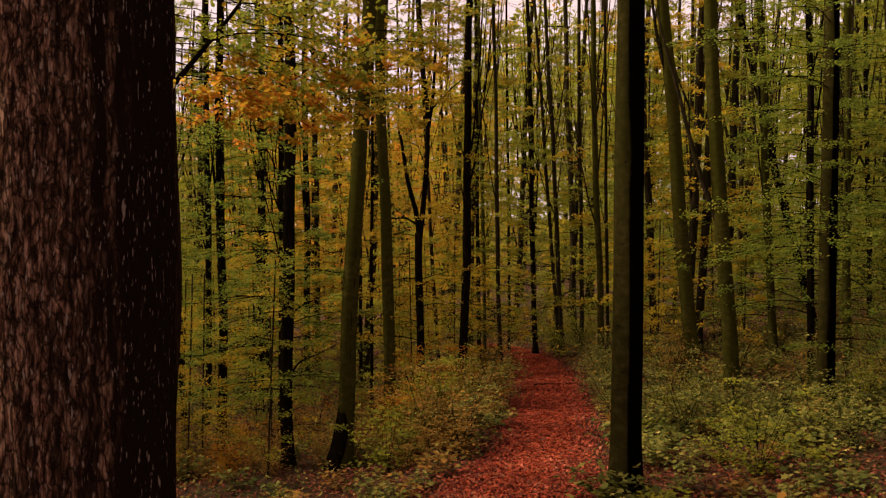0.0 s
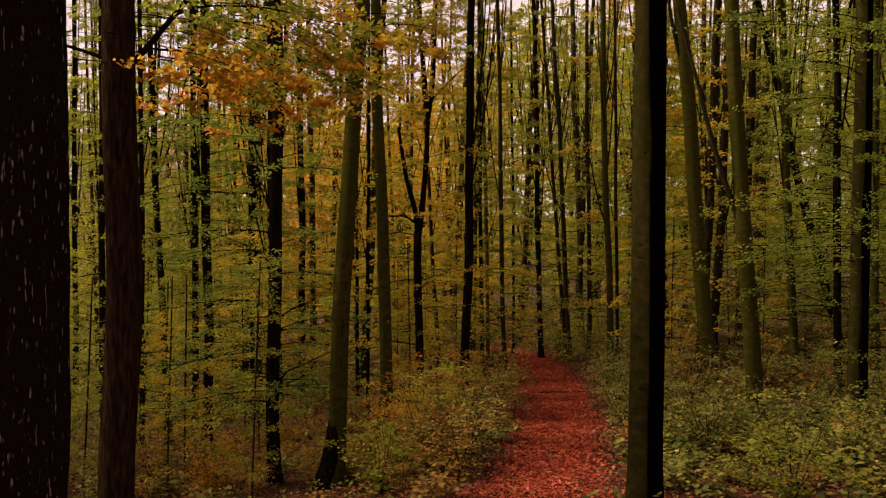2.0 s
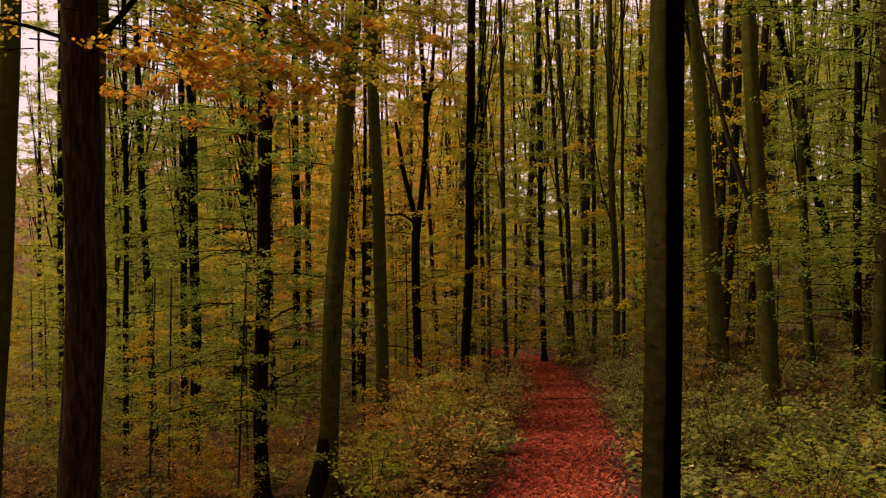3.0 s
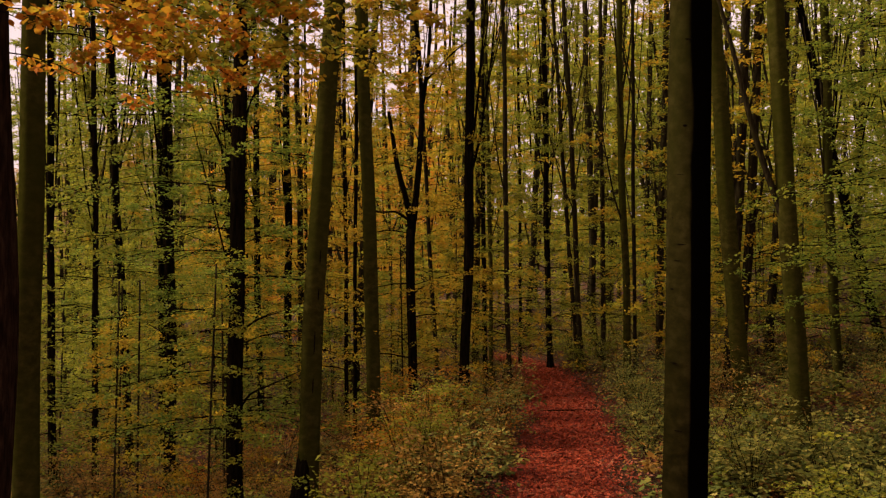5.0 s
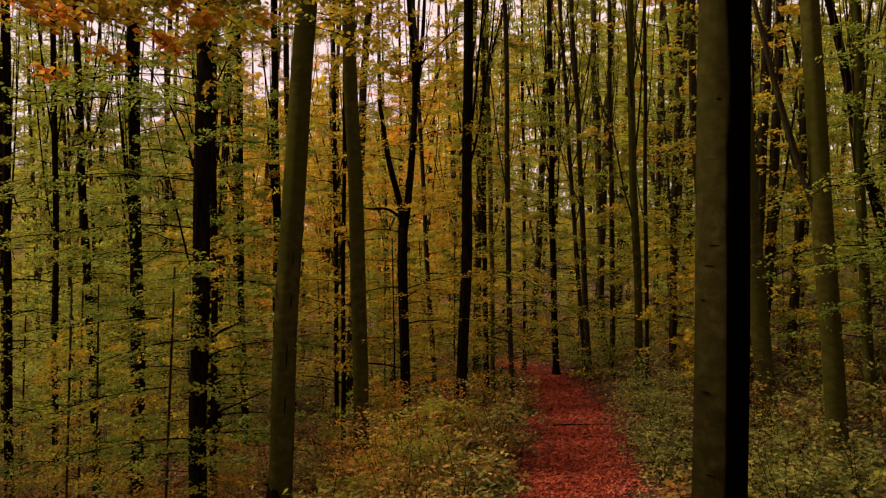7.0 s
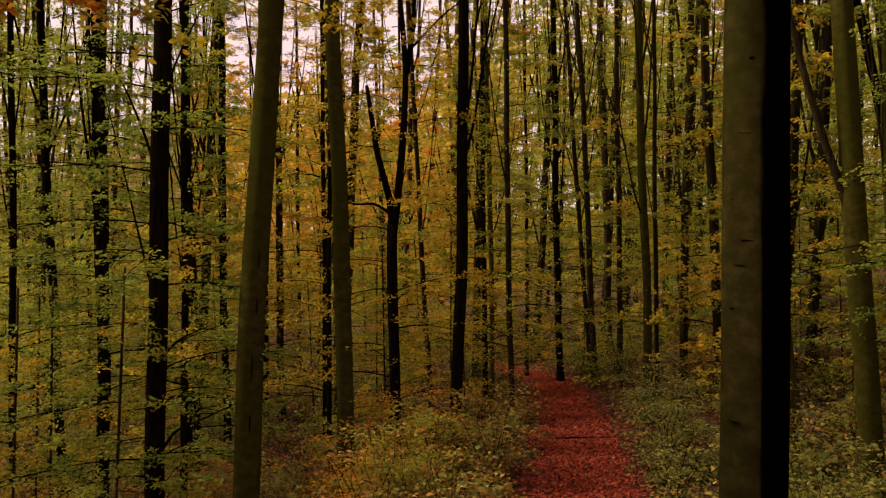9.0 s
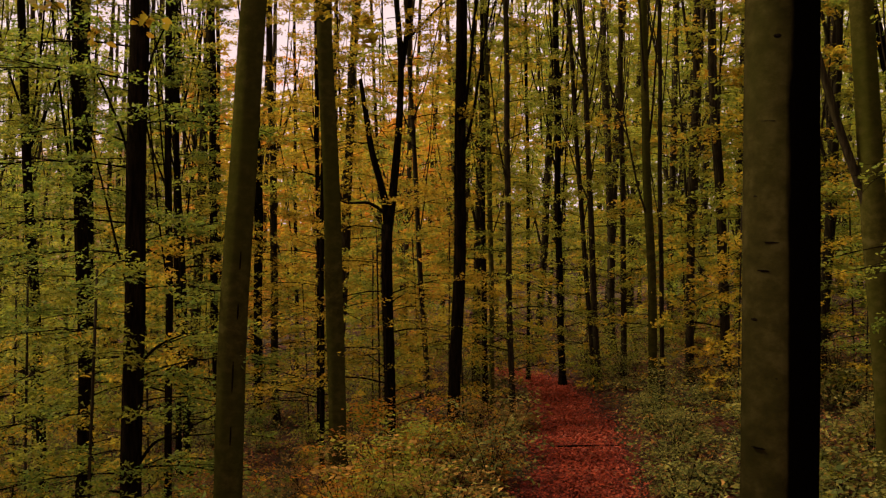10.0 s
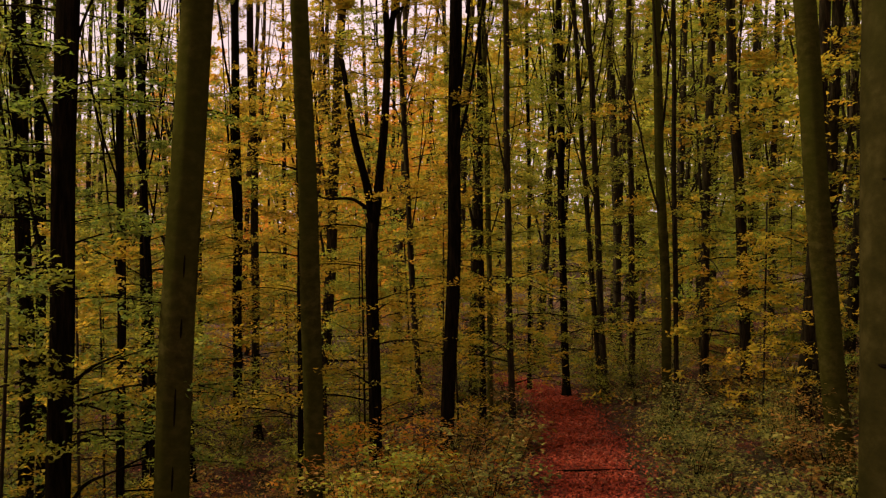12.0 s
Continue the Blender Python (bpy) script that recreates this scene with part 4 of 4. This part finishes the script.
litter("path_leaves", "red fallen leaves at the start of the footpath", LITTER_RED, 9000, on_path_start, 0.05, 74)


# ---- low herbs that cover the floor ----
def ground_cover(name, label, mat, n, x_lo, x_hi, y_lo, y_hi, tall, size, seed):
    rng = np.random.default_rng(seed)
    y = y_lo + (y_hi - y_lo) * rng.uniform(0, 1, n) ** 1.15
    x = rng.uniform(x_lo, x_hi, n) * y
    clump = np.sin(x * 2.9 + 1.3 * np.sin(y * 1.9)) * np.sin(y * 2.3 + 1.7 * np.sin(x * 2.1)) + rng.normal(0, 0.35, n)
    xm, half = path_middle(y)
    keep = (clump > 0.05) & ((np.abs(x - xm) > half + 0.05 + 0.1 * rng.uniform(0, 1, n)) | (y > 30))
    x, y, clump = x[keep], y[keep], clump[keep]
    m = len(x)
    z = ground_z(x, y) + 0.03 + tall * rng.uniform(0, 1, m) * np.clip(clump + 0.3, 0.2, 1.2)
    nrm = np.stack([rng.normal(0, 0.5, m), rng.normal(0, 0.5, m), np.ones(m)], 1)
    nrm /= np.linalg.norm(nrm, axis=1, keepdims=True)
    me = leaves_mesh(name, np.stack([x, y, z], 1), rng.normal(0, 1, (m, 3)) * (1, 1, 0.3), nrm, size * rng.uniform(0.6, 1.4, m), mat, "small" if y_lo > 15 else False)
    return tagged(new(name, me), label, "undergrowth", kind="stuff")


ground_cover("herb_cover", "patchy green herbs and seedlings on the forest floor", LEAF_HERB, 9000, -0.44, 0.47, 8.6, 16, 0.22, 0.05, 81)
ground_cover("bank_cover", "knee-high green undergrowth on the rising bank", LEAF_HERB, 8000, 0.19, 0.47, 13.0, 17, 0.40, 0.050, 84)
ground_cover("far_herb_cover", "olive and rusty undergrowth between the trees", LEAF_RUST, 42000, -0.42, 0.46, 15.5, 34, 0.5, 0.062, 82)
ground_cover("leafy_cover", "yellow-green undergrowth between the trees", LEAF_HERB, 36000, -0.42, 0.46, 15.5, 34, 0.55, 0.062, 83)


# ---- wooded slopes in the distance ----
def far_woods(seed, n, lo, hi, height, mat):
    """Crowns of a far wood, between two bearings, on the rising ground."""
    rng = np.random.default_rng(seed)
    a = rng.uniform(lo, hi, n)
    d = rng.uniform(75, 130, n)
    x, y = d * np.sin(a), d * np.cos(a)
    top = height + 2 * np.sin(a * 19) + 2 * np.sin(a * 53 + d * 0.1)
    z = ground_z(x, y) + rng.uniform(0, 1, n) ** 0.8 * top
    nrm = rng.normal(0, 1, (n, 3))
    nrm /= np.linalg.norm(nrm, axis=1, keepdims=True)
    return leaves_mesh("far_woods", np.stack([x, y, z], 1), rng.normal(0, 1, (n, 3)), nrm, rng.uniform(0.3, 0.75, n), mat, "small")


tagged(new("far_woods", far_woods(91, 46000, -0.75, -0.24, 12.5, LEAF_TAN)), "distant wooded slope in tan autumn colour with haze painted in", "woods", kind="stuff")
tagged(new("far_woods", far_woods(92, 32000, -0.25, 0.03, 16.5, LEAF_GOLD)), "distant wood in golden and amber autumn colour", "woods", kind="stuff")
tagged(new("far_woods", far_woods(93, 62000, 0.02, 0.75, 21.0, LEAF_OLIVE)), "distant wood in olive-yellow autumn colour", "woods", kind="stuff")
